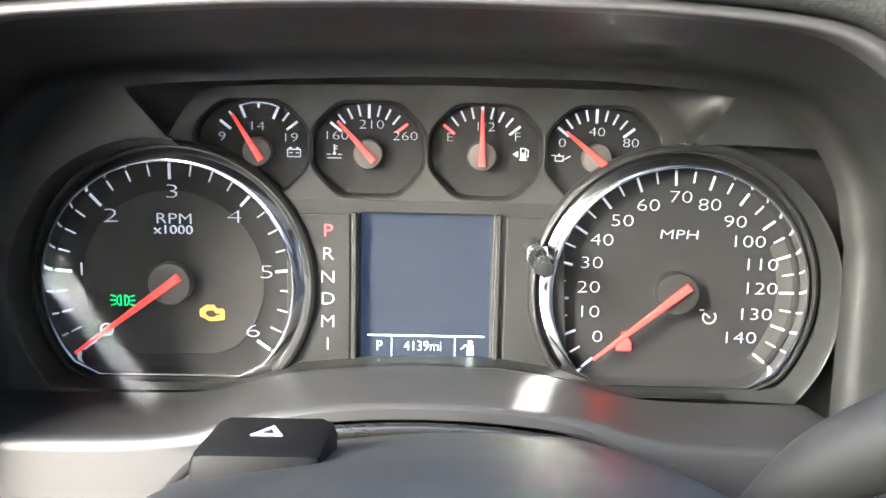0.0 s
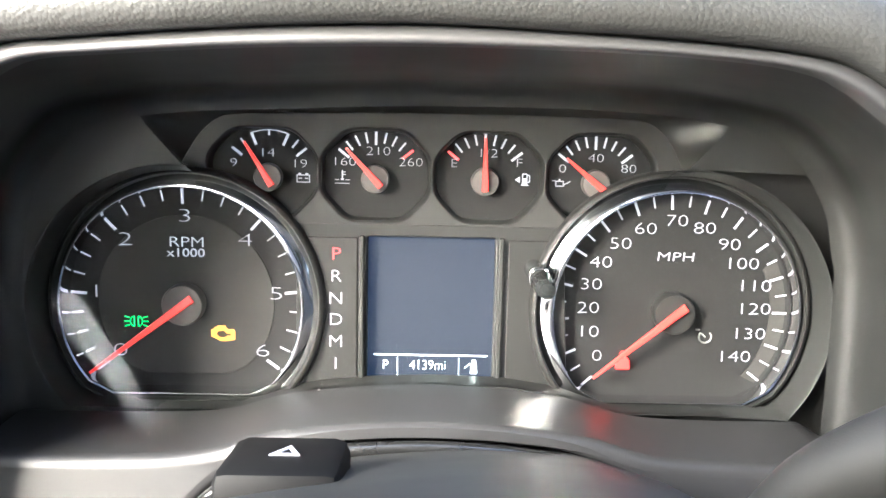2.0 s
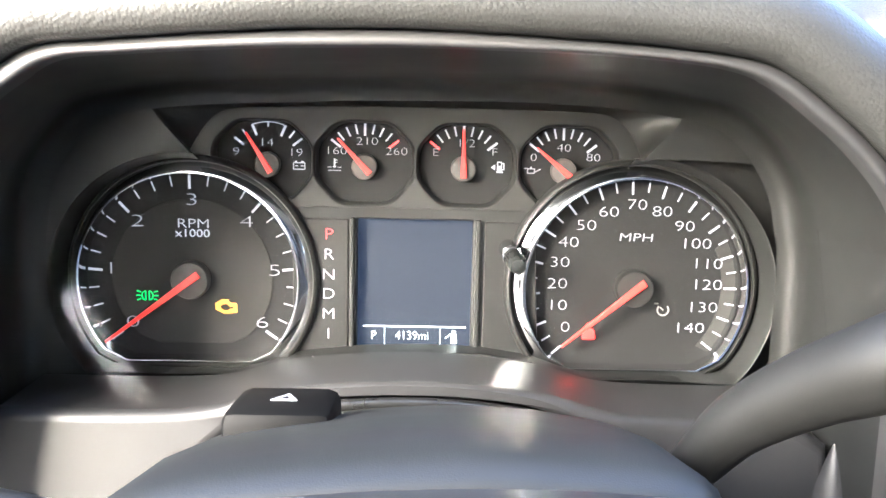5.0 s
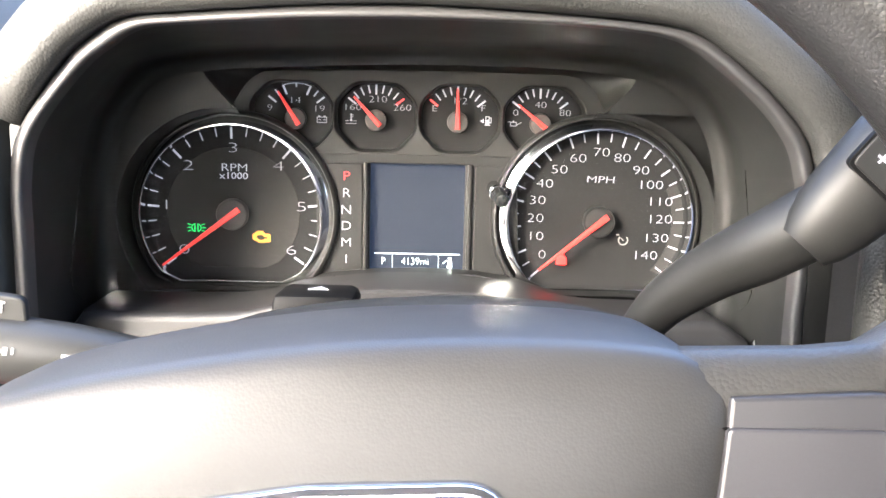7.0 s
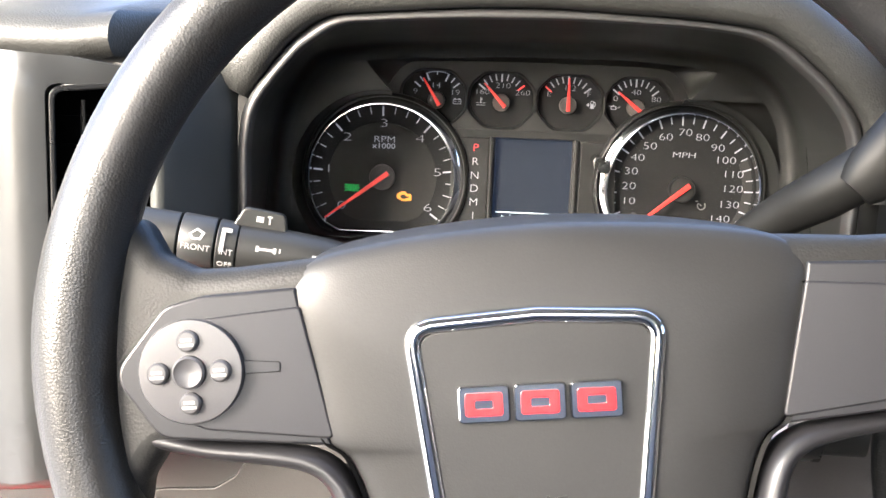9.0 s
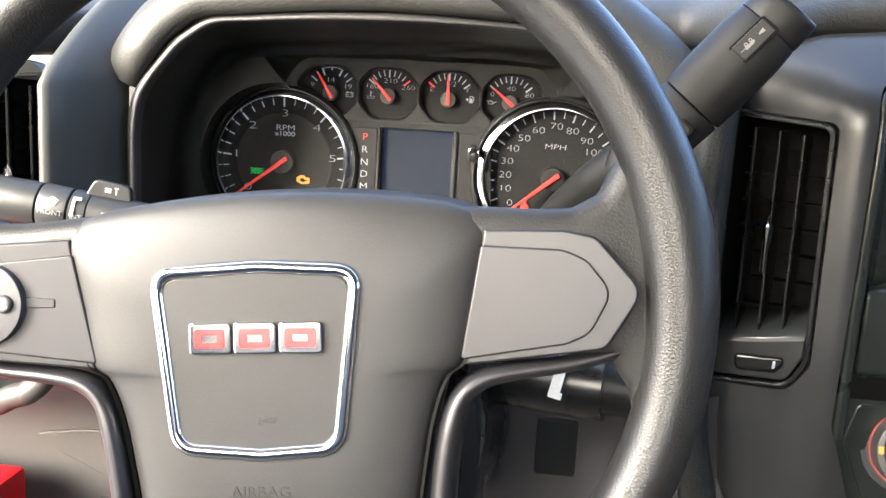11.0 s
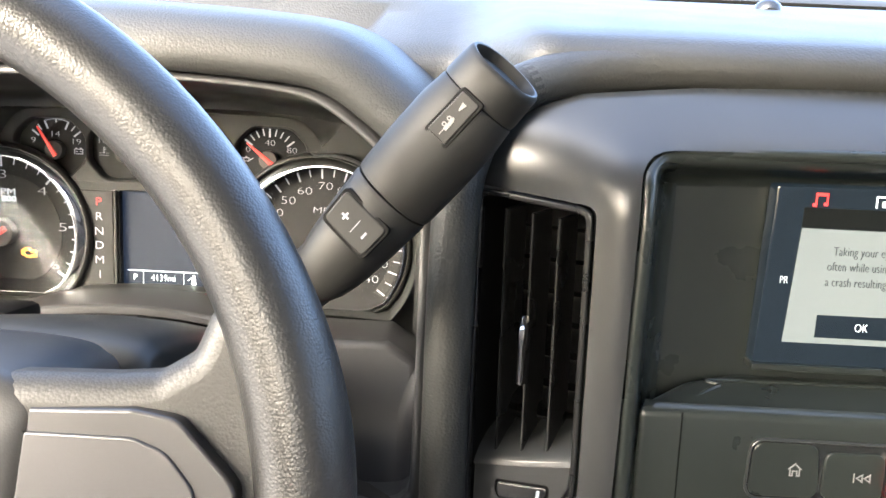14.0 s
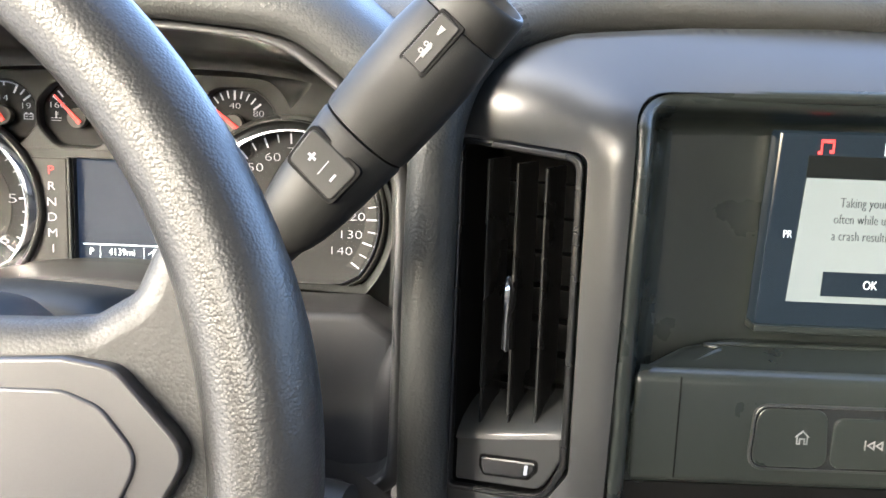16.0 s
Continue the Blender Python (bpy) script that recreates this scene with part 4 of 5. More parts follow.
sb = part("shift_button", plate([rpoly([(-0.0124, -0.0248), (0.0104, -0.0255), (0.0112, -0.0092), (-0.0132, -0.0090)], 0.003)], gz - 0.005, gz - 0.0002, 0.0008, GM), M_GRIP, lever, "thumb button marked plus and minus")
part("symbol", glyph([(-0.0078, -0.0178, -0.0042, -0.0169), (-0.00645, -0.01915, -0.00555, -0.01555), (0.0048, -0.0194, 0.0057, -0.0161), (-0.0002, -0.0208, 0.0001, -0.0142)], GM @ Matrix.Translation((0, 0, gz))), M_WHITE, sb)

# ---- steering wheel ----
WC, WT, WA = Vector((-0.0147, 0.091, 0.898)), radians(9.4), radians(5.5)
W_UP = Vector((0, math.sin(WT), math.cos(WT)))
W_N = Vector((0, -math.cos(WT), math.sin(WT)))
WU = Vector((1, 0, 0)) * math.cos(WA) + W_UP * math.sin(WA)
WV = Vector((1, 0, 0)) * -math.sin(WA) + W_UP * math.cos(WA)
WM = Matrix.Translation(WC) @ Matrix((WU, WV, W_N)).transposed().to_4x4()
wheel = thing("steering_wheel", tuple(WC), "dark grey four-spoke steering wheel turned a few degrees", "steering wheel")
RW, TW = 0.179, 0.0148
rings = []
for a in np.linspace(0, 2 * math.pi, 120, endpoint=False):
    swell = 1 + 0.10 * (math.exp(-((math.sin(a) - 0.12) / 0.25) ** 2))
    c = Vector((RW * math.cos(a), RW * math.sin(a), 0))
    rad = Vector((math.cos(a), math.sin(a), 0))
    rings.append([WM @ (c + TW * swell * (math.cos(t) * rad + 1.06 * math.sin(t) * Vector((0, 0, 1)))) for t in np.linspace(0, 2 * math.pi, 24, endpoint=False)])
rings.append(rings[0])
bm = loft(rings)
bmesh.ops.remove_doubles(bm, verts=bm.verts[:], dist=1e-7)
part("rim", mesh_of(bm, 80), M_WHEEL, wheel, "grained rubber rim")

HALF = [(0.0, 0.0560), (0.045, 0.0535), (0.079, 0.0480), (0.0918, 0.0415), (0.0967, 0.0310), (0.0912, 0.0), (0.0860, -0.0265), (0.0770, -0.0355), (0.0700, -0.055), (0.0645, -0.086), (0.0610, -0.108), (0.0500, -0.124), (0.025, -0.131), (0.0, -0.132)]
outline = [Vector(p) for p in HALF] + [Vector((-x * 1.022, y)) for x, y in HALF[-2:0:-1]]
outline = [Vector((p.x, p.y)) for p in smooth_path([(p.x, p.y, 0) for p in outline], 156, closed=True)]
mid = Vector((0, -0.035))
rings = []
for w, s, k in ((-0.068, 0.985, 0.945), (-0.050, 0.995, 0.965), (-0.030, 1.0, 0.93), (-0.016, 1.0, 0.90), (-0.005, 1.0, 0.875), (0.0003, 0.995, 0.86), (0.0022, 0.982, 0.85), (0.0040, 0.953, 0.838), (0.0055, 0.908, 0.825), (0.0068, 0.845, 0.812), (0.0078, 0.77, 0.80), (0.0086, 0.69, 0.793), (0.0091, 0.60, 0.79), (0.0093, 0.50, 0.79)):
    rings.append([WM @ Vector((*(mid + (p - mid) * s), w)) if p.y < 0 else WM @ Vector((p.x * s, mid.y + (p.y * k - mid.y) * s, w)) for p in outline])
hub = part("hub_cover", mesh_of(loft(rings, caps=(True, True)), 70), M_HUB, wheel, "grey airbag cover")
part("seam", mesh_of(loft([[WM @ Vector((*(mid + (p - mid) * k), w)) for p in outline if p.y < 0.026] for k, w in ((1.006, -0.02), (1.006, 0.0042), (0.985, 0.0030))]), 40), M_CAVITY, hub)
FRAME = [(-0.0530, 0.0128), (-0.006, 0.0155), (0.0385, 0.0128), (0.0290, -0.0650), (-0.006, -0.0676), (-0.0440, -0.0650)]
fpath = rpoly(FRAME, [0.009, 0.03, 0.009, 0.011, 0.03, 0.011], 7)
part("emblem_panel", plate([rpoly([((p[0] + 0.006) * 0.94 - 0.006, (p[1] + 0.028) * 0.94 - 0.028) for p in FRAME], 0.008)], 0.0072, 0.0098, 0.0006, WM), M_HUB, hub)


def band(path, m, half, height):
    """A closed moulding of half width and height along a flat outline."""
    n, rows = len(path), []
    for o, h in ((-1.0, 0.0), (-0.9, 0.55), (-0.55, 0.92), (0.0, 1.0), (0.55, 0.92), (0.9, 0.55), (1.0, 0.0)):
        row = []
        for i, p in enumerate(path):
            a, b = path[i - 1], path[(i + 1) % n]
            t = (Vector(b) - Vector(a)).normalized()
            row.append(m @ Vector((p[0] + t.y * o * half, p[1] - t.x * o * half, h * height)))
        rows.append(row)
    return mesh_of(loft(rows), 70)


part("emblem_frame", band(fpath, WM @ Matrix.Translation((0, 0, 0.0068)), 0.0035, 0.0048), M_CHROME, hub, "bright chrome frame")
for x0, x1 in ((-0.0365, -0.0175), (-0.0163, 0.0029), (0.0041, 0.0233)):
    e = part("emblem_block", plate([rpoly([(x0, -0.0228), (x1, -0.0228), (x1, -0.0090), (x0, -0.0090)], 0.0022)], 0.0095, 0.0125, 0.0007, WM), M_CHROME, hub, "chrome emblem block with red inlay")
    part("inlay", plate([rpoly([(x0 + 0.0026, -0.0202), (x1 - 0.0026, -0.0202), (x1 - 0.0026, -0.0116), (x0 + 0.0026, -0.0116)], 0.0014), rpoly([(x0 + 0.0062, -0.0174), (x1 - 0.0062, -0.0174), (x1 - 0.0062, -0.0144), (x0 + 0.0062, -0.0144)], 0.0008)], 0.0123, 0.0129, 0.0002, WM), M_INLAY, e)
part("embossed_word", text_mesh("AIRBAG", 0.0068, WM @ Matrix.Translation((-0.0065, -0.0845, 0.0090)), 1.15, depth=0.0006), M_ARM, hub)
part("horn_symbol", plate([[(-0.0072, -0.0545), (-0.0048, -0.0545), (-0.0048, -0.0530), (0.0018, -0.0542), (0.0018, -0.0506), (-0.0048, -0.0518), (-0.0048, -0.0505), (-0.0060, -0.0505)]], 0.0097, 0.01015, 0.0001, WM), M_ARM, hub)


def mirrored(pts, side):
    return [(p[0] * side, p[1]) for p in (pts if side > 0 else pts[::-1])]


ARM = [(0.080, 0.0408), (0.118, 0.0380), (0.1330, 0.0380), (0.1450, 0.0440), (0.1530, 0.0600), (0.168, 0.056), (0.176, 0.0), (0.170, -0.054), (0.1585, -0.0560), (0.1560, -0.0420), (0.1480, -0.0300), (0.1275, -0.0262), (0.0895, -0.0270), (0.076, -0.0270)]
TRIM = [(0.0945, 0.0295), (0.1285, 0.0282), (0.1425, 0.0250), (0.1618, 0.001), (0.1455, -0.0235), (0.0842, -0.0300)]
INNER = [(0.0930, 0.0225), (0.1284, 0.0198), (0.1385, 0.0151), (0.1487, 0.0010), (0.1390, -0.0165), (0.1288, -0.0210), (0.0828, -0.0275)]
LEG = [(0.158, -0.0235), (0.1470, -0.0268), (0.1285, -0.0308), (0.106, -0.0336), (0.0915, -0.0372), (0.0828, -0.0445), (0.0782, -0.056), (0.0748, -0.075), (0.0728, -0.095), (0.0730, -0.115), (0.0765, -0.136), (0.088, -0.158)]
def tilted(side, slope=0.107):
    """The wheel's frame, sheared so that the trims rise towards the rim."""
    return WM @ Matrix(((1, 0, 0, 0), (0, 1, 0, 0), (slope * side, 0, 1, -0.0945 * slope), (0, 0, 0, 1)))


for side in (1, -1):
    sp = part("spoke", plate([rpoly(mirrored(ARM, side), 0.008)], -0.021, 0.0030, 0.009, WM, 4), M_ARM, wheel)
    tr = part("spoke_trim", plate([rpoly(mirrored(TRIM, side), [0.001] + [0.010] * 4 + [0.001])], -0.006, 0.0046, 0.0012, tilted(side), 2), M_SPOKE, wheel, "satin grey spoke trim")
    part("trim_panel", plate([rpoly(mirrored(INNER, side), [0.002, 0.012, 0.012, 0.010, 0.012, 0.012, 0.002], 7)], -0.003, 0.0058, 0.0009, tilted(side), 2), M_PANEL, tr)
    leg = smooth_path([WM @ Vector((side * u, v, -0.0035)) for u, v in LEG], 66)
    part("lower_spoke", mesh_of(tube(leg, [lerp(i / len(leg), ((0, 0.0055), (0.2, 0.0075), (0.4, 0.0095), (0.55, 0.0115), (0.8, 0.0120), (1, 0.0115))) for i in range(len(leg))], 20, 0.52, ref=tuple(W_N)), 70), M_SPOKE, wheel, "dark satin lower spoke")
CCX, CCY = -0.1330, 0.0010
pad4 = part("cruise_pad", lathe([(0.0192, 0.0), (0.0192, 0.0104), (0.0188, 0.0110), (0.0150, 0.0114), (0.0, 0.0116)], WM @ Matrix.Translation((CCX, CCY, 0.0010)), 44), M_CRUISE, wheel, "round cruise control pad")
part("pad_tail", plate([rpoly([(CCX + 0.018, CCY - 0.0022), (CCX + 0.032, CCY - 0.0022), (CCX + 0.032, CCY + 0.0016), (CCX + 0.018, CCY + 0.0030)], 0.001)], 0.004, 0.0064, 0.0004, tilted(-1)), M_SPOKE, pad4)
part("centre_button", lathe([(0.0062, 0.011), (0.0060, 0.0135), (0.0052, 0.0142), (0.0040, 0.0134), (0.0, 0.0130)], WM @ Matrix.Translation((CCX, CCY, 0.0010)), 28), M_CRUISE, pad4)
for dx, dy in ((0, 0.0113), (0, -0.0113), (0.0113, 0), (-0.0113, 0)):
    btn = part("pad_button", lathe([(0.0042, 0.0110), (0.0040, 0.0128), (0.0032, 0.0136), (0.0, 0.0138)], WM @ Matrix.Translation((CCX + dx, CCY + dy, 0.0010)), 20), M_CRUISE, pad4)
    part("symbol", glyph([(-0.0026, -0.0018, 0.0026, -0.0008), (-0.002, 0.0, 0.002, 0.0012)], WM @ Matrix.Translation((CCX + dx, CCY + dy, 0.0149))), M_PRINT, btn)


# ---- air vents ----
def air_vent(name, side):
    """An upright vent turned towards the driver; side 1 is the one by the centre stack."""
    v = thing(name, (0.243 * side - (0.004 if side > 0 else 0.006), 0.262, 0.824), "black upright air vent with three slats and a chrome tab", "air vent", "upright dash vents")
    ox = 0.2165 if side > 0 else -0.2245
    ex = Vector((0.908 * side, -0.418, 0)).normalized()
    nn = Vector((-0.418 * side, -0.908, 0)).normalized()
    vm = Matrix.Translation((ox, 0.2735, 0)) @ Matrix((ex, Vector((0, 0, 1)), nn)).transposed().to_4x4()
    hole = rpoly([(0.001, 0.8255), (0.047, 0.829), (0.0555, 0.846), (0.0545, 0.985), (0.001, 0.9905)], [0.003, 0.014, 0.016, 0.006, 0.004], 8)
    rim_o = rpoly([(-0.002, 0.8230), (0.049, 0.8265), (0.0585, 0.844), (0.0575, 0.988), (-0.002, 0.9935)], [0.004, 0.016, 0.018, 0.008, 0.005], 8)
    part("frame", plate([rim_o, hole], -0.004, 0.0010, 0.0009, vm), M_SLAT, v)
    # Duct and vanes take near-black, so the recess shade is in their colour.
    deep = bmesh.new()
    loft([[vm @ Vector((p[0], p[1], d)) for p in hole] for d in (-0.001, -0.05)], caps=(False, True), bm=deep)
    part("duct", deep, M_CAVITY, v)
    part("lower_plate", plate([rpoly([(0.002, 0.8265), (0.046, 0.830), (0.0545, 0.8465), (0.0545, 0.8600), (0.002, 0.8500)], [0.002, 0.009, 0.006, 0.002, 0.002])], -0.012, -0.004, 0.001, vm), M_TRIM, v)
    for i, sx in enumerate((0.0118, 0.0260, 0.0398)):
        zt, zb = 0.9835 - 0.0012 * i, 0.8490 + 0.0035 * i
        sl = bmesh.new()
        rows = []
        for d, w in ((-0.030, 0.0012), (-0.008, 0.0013), (-0.0055, 0.0010), (-0.0045, 0.0004)):
            rows.append([vm @ Vector((sx + sgn * w, z, d + (0.0 if z > 0.9 else -0.004))) for z, sgn in ((zb, -1), (zb, 1), (zt, 1), (zt, -1))])
        loft(rows, caps=(True, True), bm=sl)
        part("slat", sl, M_SLAT, v)
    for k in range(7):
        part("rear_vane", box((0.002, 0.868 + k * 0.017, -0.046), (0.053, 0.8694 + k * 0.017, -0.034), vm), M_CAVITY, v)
    tab = part("tab", mesh_of(loft([[vm @ Vector((0.0260 + w * sgn, z, d)) for z, sgn in ((0.8965, -1), (0.8965, 1), (0.9290, 1), (0.9290, -1))] for d, w in ((-0.006, 0.0022), (-0.0015, 0.0024), (0.0002, 0.0016))], caps=(True, True)), 30), M_SLAT, v)
    bead = [[vm @ Vector((0.0260 + w * a, z, d + f * b)) for a, b in ((-1, 0), (-0.55, 0.7), (0, 1), (0.55, 0.7), (1, 0), (0, -0.4))] for z, w, d, f in ((0.8955, 0.0006, -0.0012, 0.0014), (0.8980, 0.0017, -0.0006, 0.0026), (0.9150, 0.0019, -0.0002, 0.0030), (0.9205, 0.0028, 0.0, 0.0046), (0.9250, 0.0030, 0.0, 0.0050), (0.9285, 0.0020, -0.0004, 0.0036), (0.9315, 0.0006, -0.0012, 0.0012))]
    part("tab_chrome", mesh_of(loft(bead, caps=(True, True)), 30), M_CHROME, tab, "bright chrome insert")
    ramp = [[vm @ Vector((x, z + 0.0002 * i, d)) for x, z in ((0.002, z0), (0.028, z0 + 0.004), (0.0545, z0 + 0.0095))] for i, (z0, d) in enumerate(((0.8478, -0.0032), (0.8494, -0.0038), (0.8520, -0.0060), (0.8560, -0.0110), (0.8600, -0.0200), (0.8630, -0.0340)))]
    part("duct_ramp", mesh_of(loft(ramp, closed=False), 60), M_SHROUD, v)
    part("wheel_slot", plate([rpoly([(0.0165, 0.8316), (0.0395, 0.8338), (0.0440, 0.8390), (0.0440, 0.8448), (0.0142, 0.8422), (0.0142, 0.8360)], 0.0028)], -0.008, -0.0037, 0.0002, vm), M_CAVITY, v)
    part("thumbwheel", plate([rpoly([(0.0172, 0.8324), (0.0390, 0.8345), (0.0431, 0.8393), (0.0431, 0.8439), (0.0150, 0.8414), (0.0150, 0.8364)], 0.0024)], -0.008, -0.0024, 0.0012, vm), M_SLAT, v)
    part("thumbwheel_mark", plate([rpoly([(0.0376, 0.8368), (0.0393, 0.8370), (0.0397, 0.8418), (0.0380, 0.8416)], 0.0004)], -0.0026, -0.0018, 0.0002, vm), M_WHITE, v)
    return v


air_vent("air_vent", 1)
air_vent("air_vent", -1)


# ---- fascia panels round the vents and the centre stack ----
def fascia_y(x, z):
    ax_ = abs(x + 0.004)
    knots = ((0.205, 0.2835), (0.2205, 0.2765), (0.272, 0.2505), (0.282, 0.2440), (0.292, 0.2425), (0.310, 0.2500), (0.34, 0.2540), (0.8, 0.262))
    y = sum(lerp(ax_ + d, knots) for d in (-0.008, -0.0053, -0.0027, 0.0, 0.0027, 0.0053, 0.008)) / 7
    u = min(1.0, max(0.0, (z - 0.985) / 0.05))
    u = u * u * (3 - 2 * u)
    plain = ((0.205, 0.2800), (0.222, 0.2690), (0.242, 0.2605), (0.265, 0.2555), (0.30, 0.2535), (0.34, 0.2540), (0.8, 0.262))
    y += u * (sum(lerp(ax_ + 0.003 * d, plain) for d in range(-5, 6)) / 11 - y)
    if z > 0.997:
        y += 14.0 * (z - 0.997) ** 2
    if z < 0.80:
        y += 0.12 * (0.80 - z)
    return y


VENT_R = rpoly([(0.2140, 0.8215), (0.2605, 0.8250), (0.2710, 0.843), (0.2705, 0.989), (0.2140, 0.9950)], [0.003, 0.010, 0.010, 0.007, 0.004])
STACK = rpoly([(0.2885, 0.915), (0.2900, 1.0165), (0.62, 1.022), (0.62, 0.68), (0.335, 0.68), (0.2860, 0.808)], [0.02, 0.017, 0.01, 0.0, 0.01, 0.02])
OUT_R = rpoly([(0.2080, 0.80), (0.2125, 0.995), (0.2180, 1.015), (0.2400, 1.0335), (0.2650, 1.0415), (0.32, 1.0465), (0.42, 1.050), (0.66, 1.054), (0.66, 0.66), (0.27, 0.66), (0.226, 0.765)], [0.004, 0.02, 0.02, 0.02, 0.03, 0.05, 0.05, 0, 0, 0.004, 0.02])
alone("centre_fascia", drape([OUT_R, VENT_R, STACK], fascia_y, 0.0055, 0.012), M_TRIM, "dark satin fascia round the vent and centre stack", "dash panel", kind="structure")
VENT_L = [(-x - 0.008, z) for x, z in VENT_R[::-1]]
OUT_L = [(-x - 0.008, z) for x, z in rpoly([(0.2080, 0.80), (0.2125, 0.985), (0.2250, 0.999), (0.2600, 1.0045), (0.40, 1.012), (0.60, 1.016), (0.60, 0.745), (0.30, 0.757), (0.2391, 0.7726), (0.2281, 0.7772), (0.2195, 0.7853), (0.2130, 0.7967)], [0.004, 0.008, 0.008, 0.008, 0.008, 0.008, 0.008, 0.01, 0.004, 0.004, 0.004, 0.004])[::-1]]
alone("side_fascia", drape([OUT_L, VENT_L], fascia_y, 0.012, 0.012), M_TRIM, "dark satin fascia round the outer vent", "dash panel", kind="structure")

# ---- centre stack ----
CS = Matrix(((1, 0, 0, 0), (0, 0, -1, 0.270), (0, 1, 0, 0), (0, 0, 0, 1)))
stack = thing("centre_stack", (0.42, 0.27, 0.70), "dark plastic centre stack with a screen and a lower shelf", "centre stack")
BEZ = rpoly([(0.2865, 0.915), (0.2880, 1.0185), (0.625, 1.024), (0.625, 0.68), (0.333, 0.68), (0.2840, 0.808)], [0.02, 0.018, 0.01, 0.0, 0.01, 0.02])
INB = rpoly([(0.2945, 0.8720), (0.2960, 1.0125), (0.617, 1.018), (0.617, 0.8720)], [0.006, 0.014, 0.008, 0.004])
part("bezel", plate([BEZ, INB], -0.004, 0.010, 0.0025, CS, 2), M_STACK, stack)
rim_line = [Vector((x, z, 0)) for x, z in [(0.2872, 0.80), (0.2880, 0.86), (0.2888, 0.93), (0.2898, 0.98), (0.2902, 1.000)]]
rim_line += [Vector((0.3072 - 0.017 * math.cos(a), 1.0 + 0.017 * math.sin(a), 0)) for a in np.linspace(0.15, 1.45, 9)]
rim_line += [Vector((x, 1.0170 + 0.016 * (x - 0.3072), 0)) for x in np.linspace(0.3072, 0.62, 12)]
rim_rows = []
for k, dy in ((0.0003, 0.0100), (0.0005, 0.0030), (0.0012, 0.0014), (0.0030, 0.0009), (0.0052, 0.0013), (0.0072, 0.0030), (0.0088, 0.0065), (0.0104, 0.0130), (0.0126, 0.0210), (0.0158, 0.0290), (0.0205, 0.0345), (0.0240, 0.0370)):
    rim_rows.append([Vector((q.x, min(fascia_y(p.x, p.y) + dy, 0.2910), q.y)) for p, q in zip(rim_line, outward(rim_line, -k))])
part("bezel_rim", mesh_of(loft(rim_rows, closed=False), 80), M_STACK, stack)
part("recess", plate([[(0.29, 0.86), (0.62, 0.86), (0.62, 1.02), (0.29, 1.02)]], -0.030, -0.0205, 0.001, CS), M_STACK, stack)
shelf_plan = rpoly([(0.2975, 0.2525), (0.62, 0.2525), (0.62, 0.2905), (0.352, 0.2905), (0.325, 0.2800), (0.3035, 0.2610)], [0.009, 0, 0, 0.03, 0.02, 0.008], 8)
me = plate([shelf_plan], 0.838, 0.8925, 0.0060, Matrix(), 5)
for v in me.vertices:
    if v.co.z > 0.87:
        v.co.z += 0.22 * (v.co.y - 0.2525)
part("shelf", finish(me), M_STACK, stack, "dark shelf with a rounded end below the screen")
part("shelf_groove", mesh_of(tube(smooth_path([(0.3250, 0.2610, 0.8930), (0.3310, 0.2660, 0.8944), (0.3430, 0.2745, 0.8975), (0.3600, 0.2800, 0.8988), (0.60, 0.2800, 0.8988)], 40), 0.0013, 8), 60), M_STACK, stack)
part("shelf_seam", box((0.3196, 0.2519, 0.842), (0.3202, 0.2530, 0.890), Matrix()), M_CAVITY, stack)
# Near-black plate in place of a hollow, painting the pocket's shade.
part("pocket_shade", plate([rpoly([(0.297, 0.822), (0.62, 0.822), (0.62, 0.8365), (0.297, 0.8365)], 0.004)], 0.008, 0.0108, 0.0008, CS), M_CAVITY, stack)

screen = thing("touch_screen", (0.43, 0.262, 0.908), "touch screen showing a pale warning message", "screen")
SCM = Matrix(((1, 0, 0, 0), (0, 0, -1, 0.277), (0, 1, 0, 0), (0, 0, 0, 1)))
part("screen_body", plate([rpoly([(0.3588, 0.9095), (0.572, 0.9095), (0.572, 1.0040), (0.3624, 1.0017)], 0.002)], -0.012, 0.0, 0.0012, SCM), M_SCREEN, screen)
part("screen_edge", plate([rpoly([(0.3584, 0.9065), (0.573, 0.9065), (0.573, 0.9098), (0.3586, 0.9098)], 0.001)], -0.012, 0.0014, 0.0006, SCM), M_STACK, screen)
part("tab_bar", plate([[(0.3762, 0.9806), (0.532, 0.9806), (0.532, 0.9909), (0.3766, 0.9909)]], 0.0, 0.0003, 0.0, SCM), M_SCRTEXT, screen)
pop = part("message", plate([[(0.3726, 0.9219), (0.532, 0.9219), (0.532, 0.9805), (0.3764, 0.9805)]], 0.0003, 0.0008, 0.0, SCM), M_POPUP, screen, "pale message box with dark text")
for s, x, z in (("Taking your eyes", 0.3930, 0.9694), ("often while using", 0.3907, 0.9617), ("a crash resulting", 0.3905, 0.9538), ("or", 0.4266, 0.9477)):
    part("message_text", text_mesh(s, 0.0066, SCM @ Matrix.Translation((x, z, 0.0010)), 0.70, "LEFT", thin=0.022), M_SCRTEXT, pop)
okb = part("ok_button", plate([[(0.3884, 0.9251), (0.440, 0.9251), (0.440, 0.9368), (0.3886, 0.9368)]], 0.0008, 0.0012, 0.0, SCM), M_SCREEN, pop)
part("button_text", text_mesh("OK", 0.0062, SCM @ Matrix.Translation((0.4112, 0.9308, 0.0014)), 0.76, thin=0.022), M_SCRLIGHT, okb)
part("screen_text", text_mesh("PR", 0.0054, SCM @ Matrix.Translation((0.3703, 0.9537, 0.0004)), 0.72, thin=0.024), M_SCRLIGHT, screen)
note = bmesh.new()
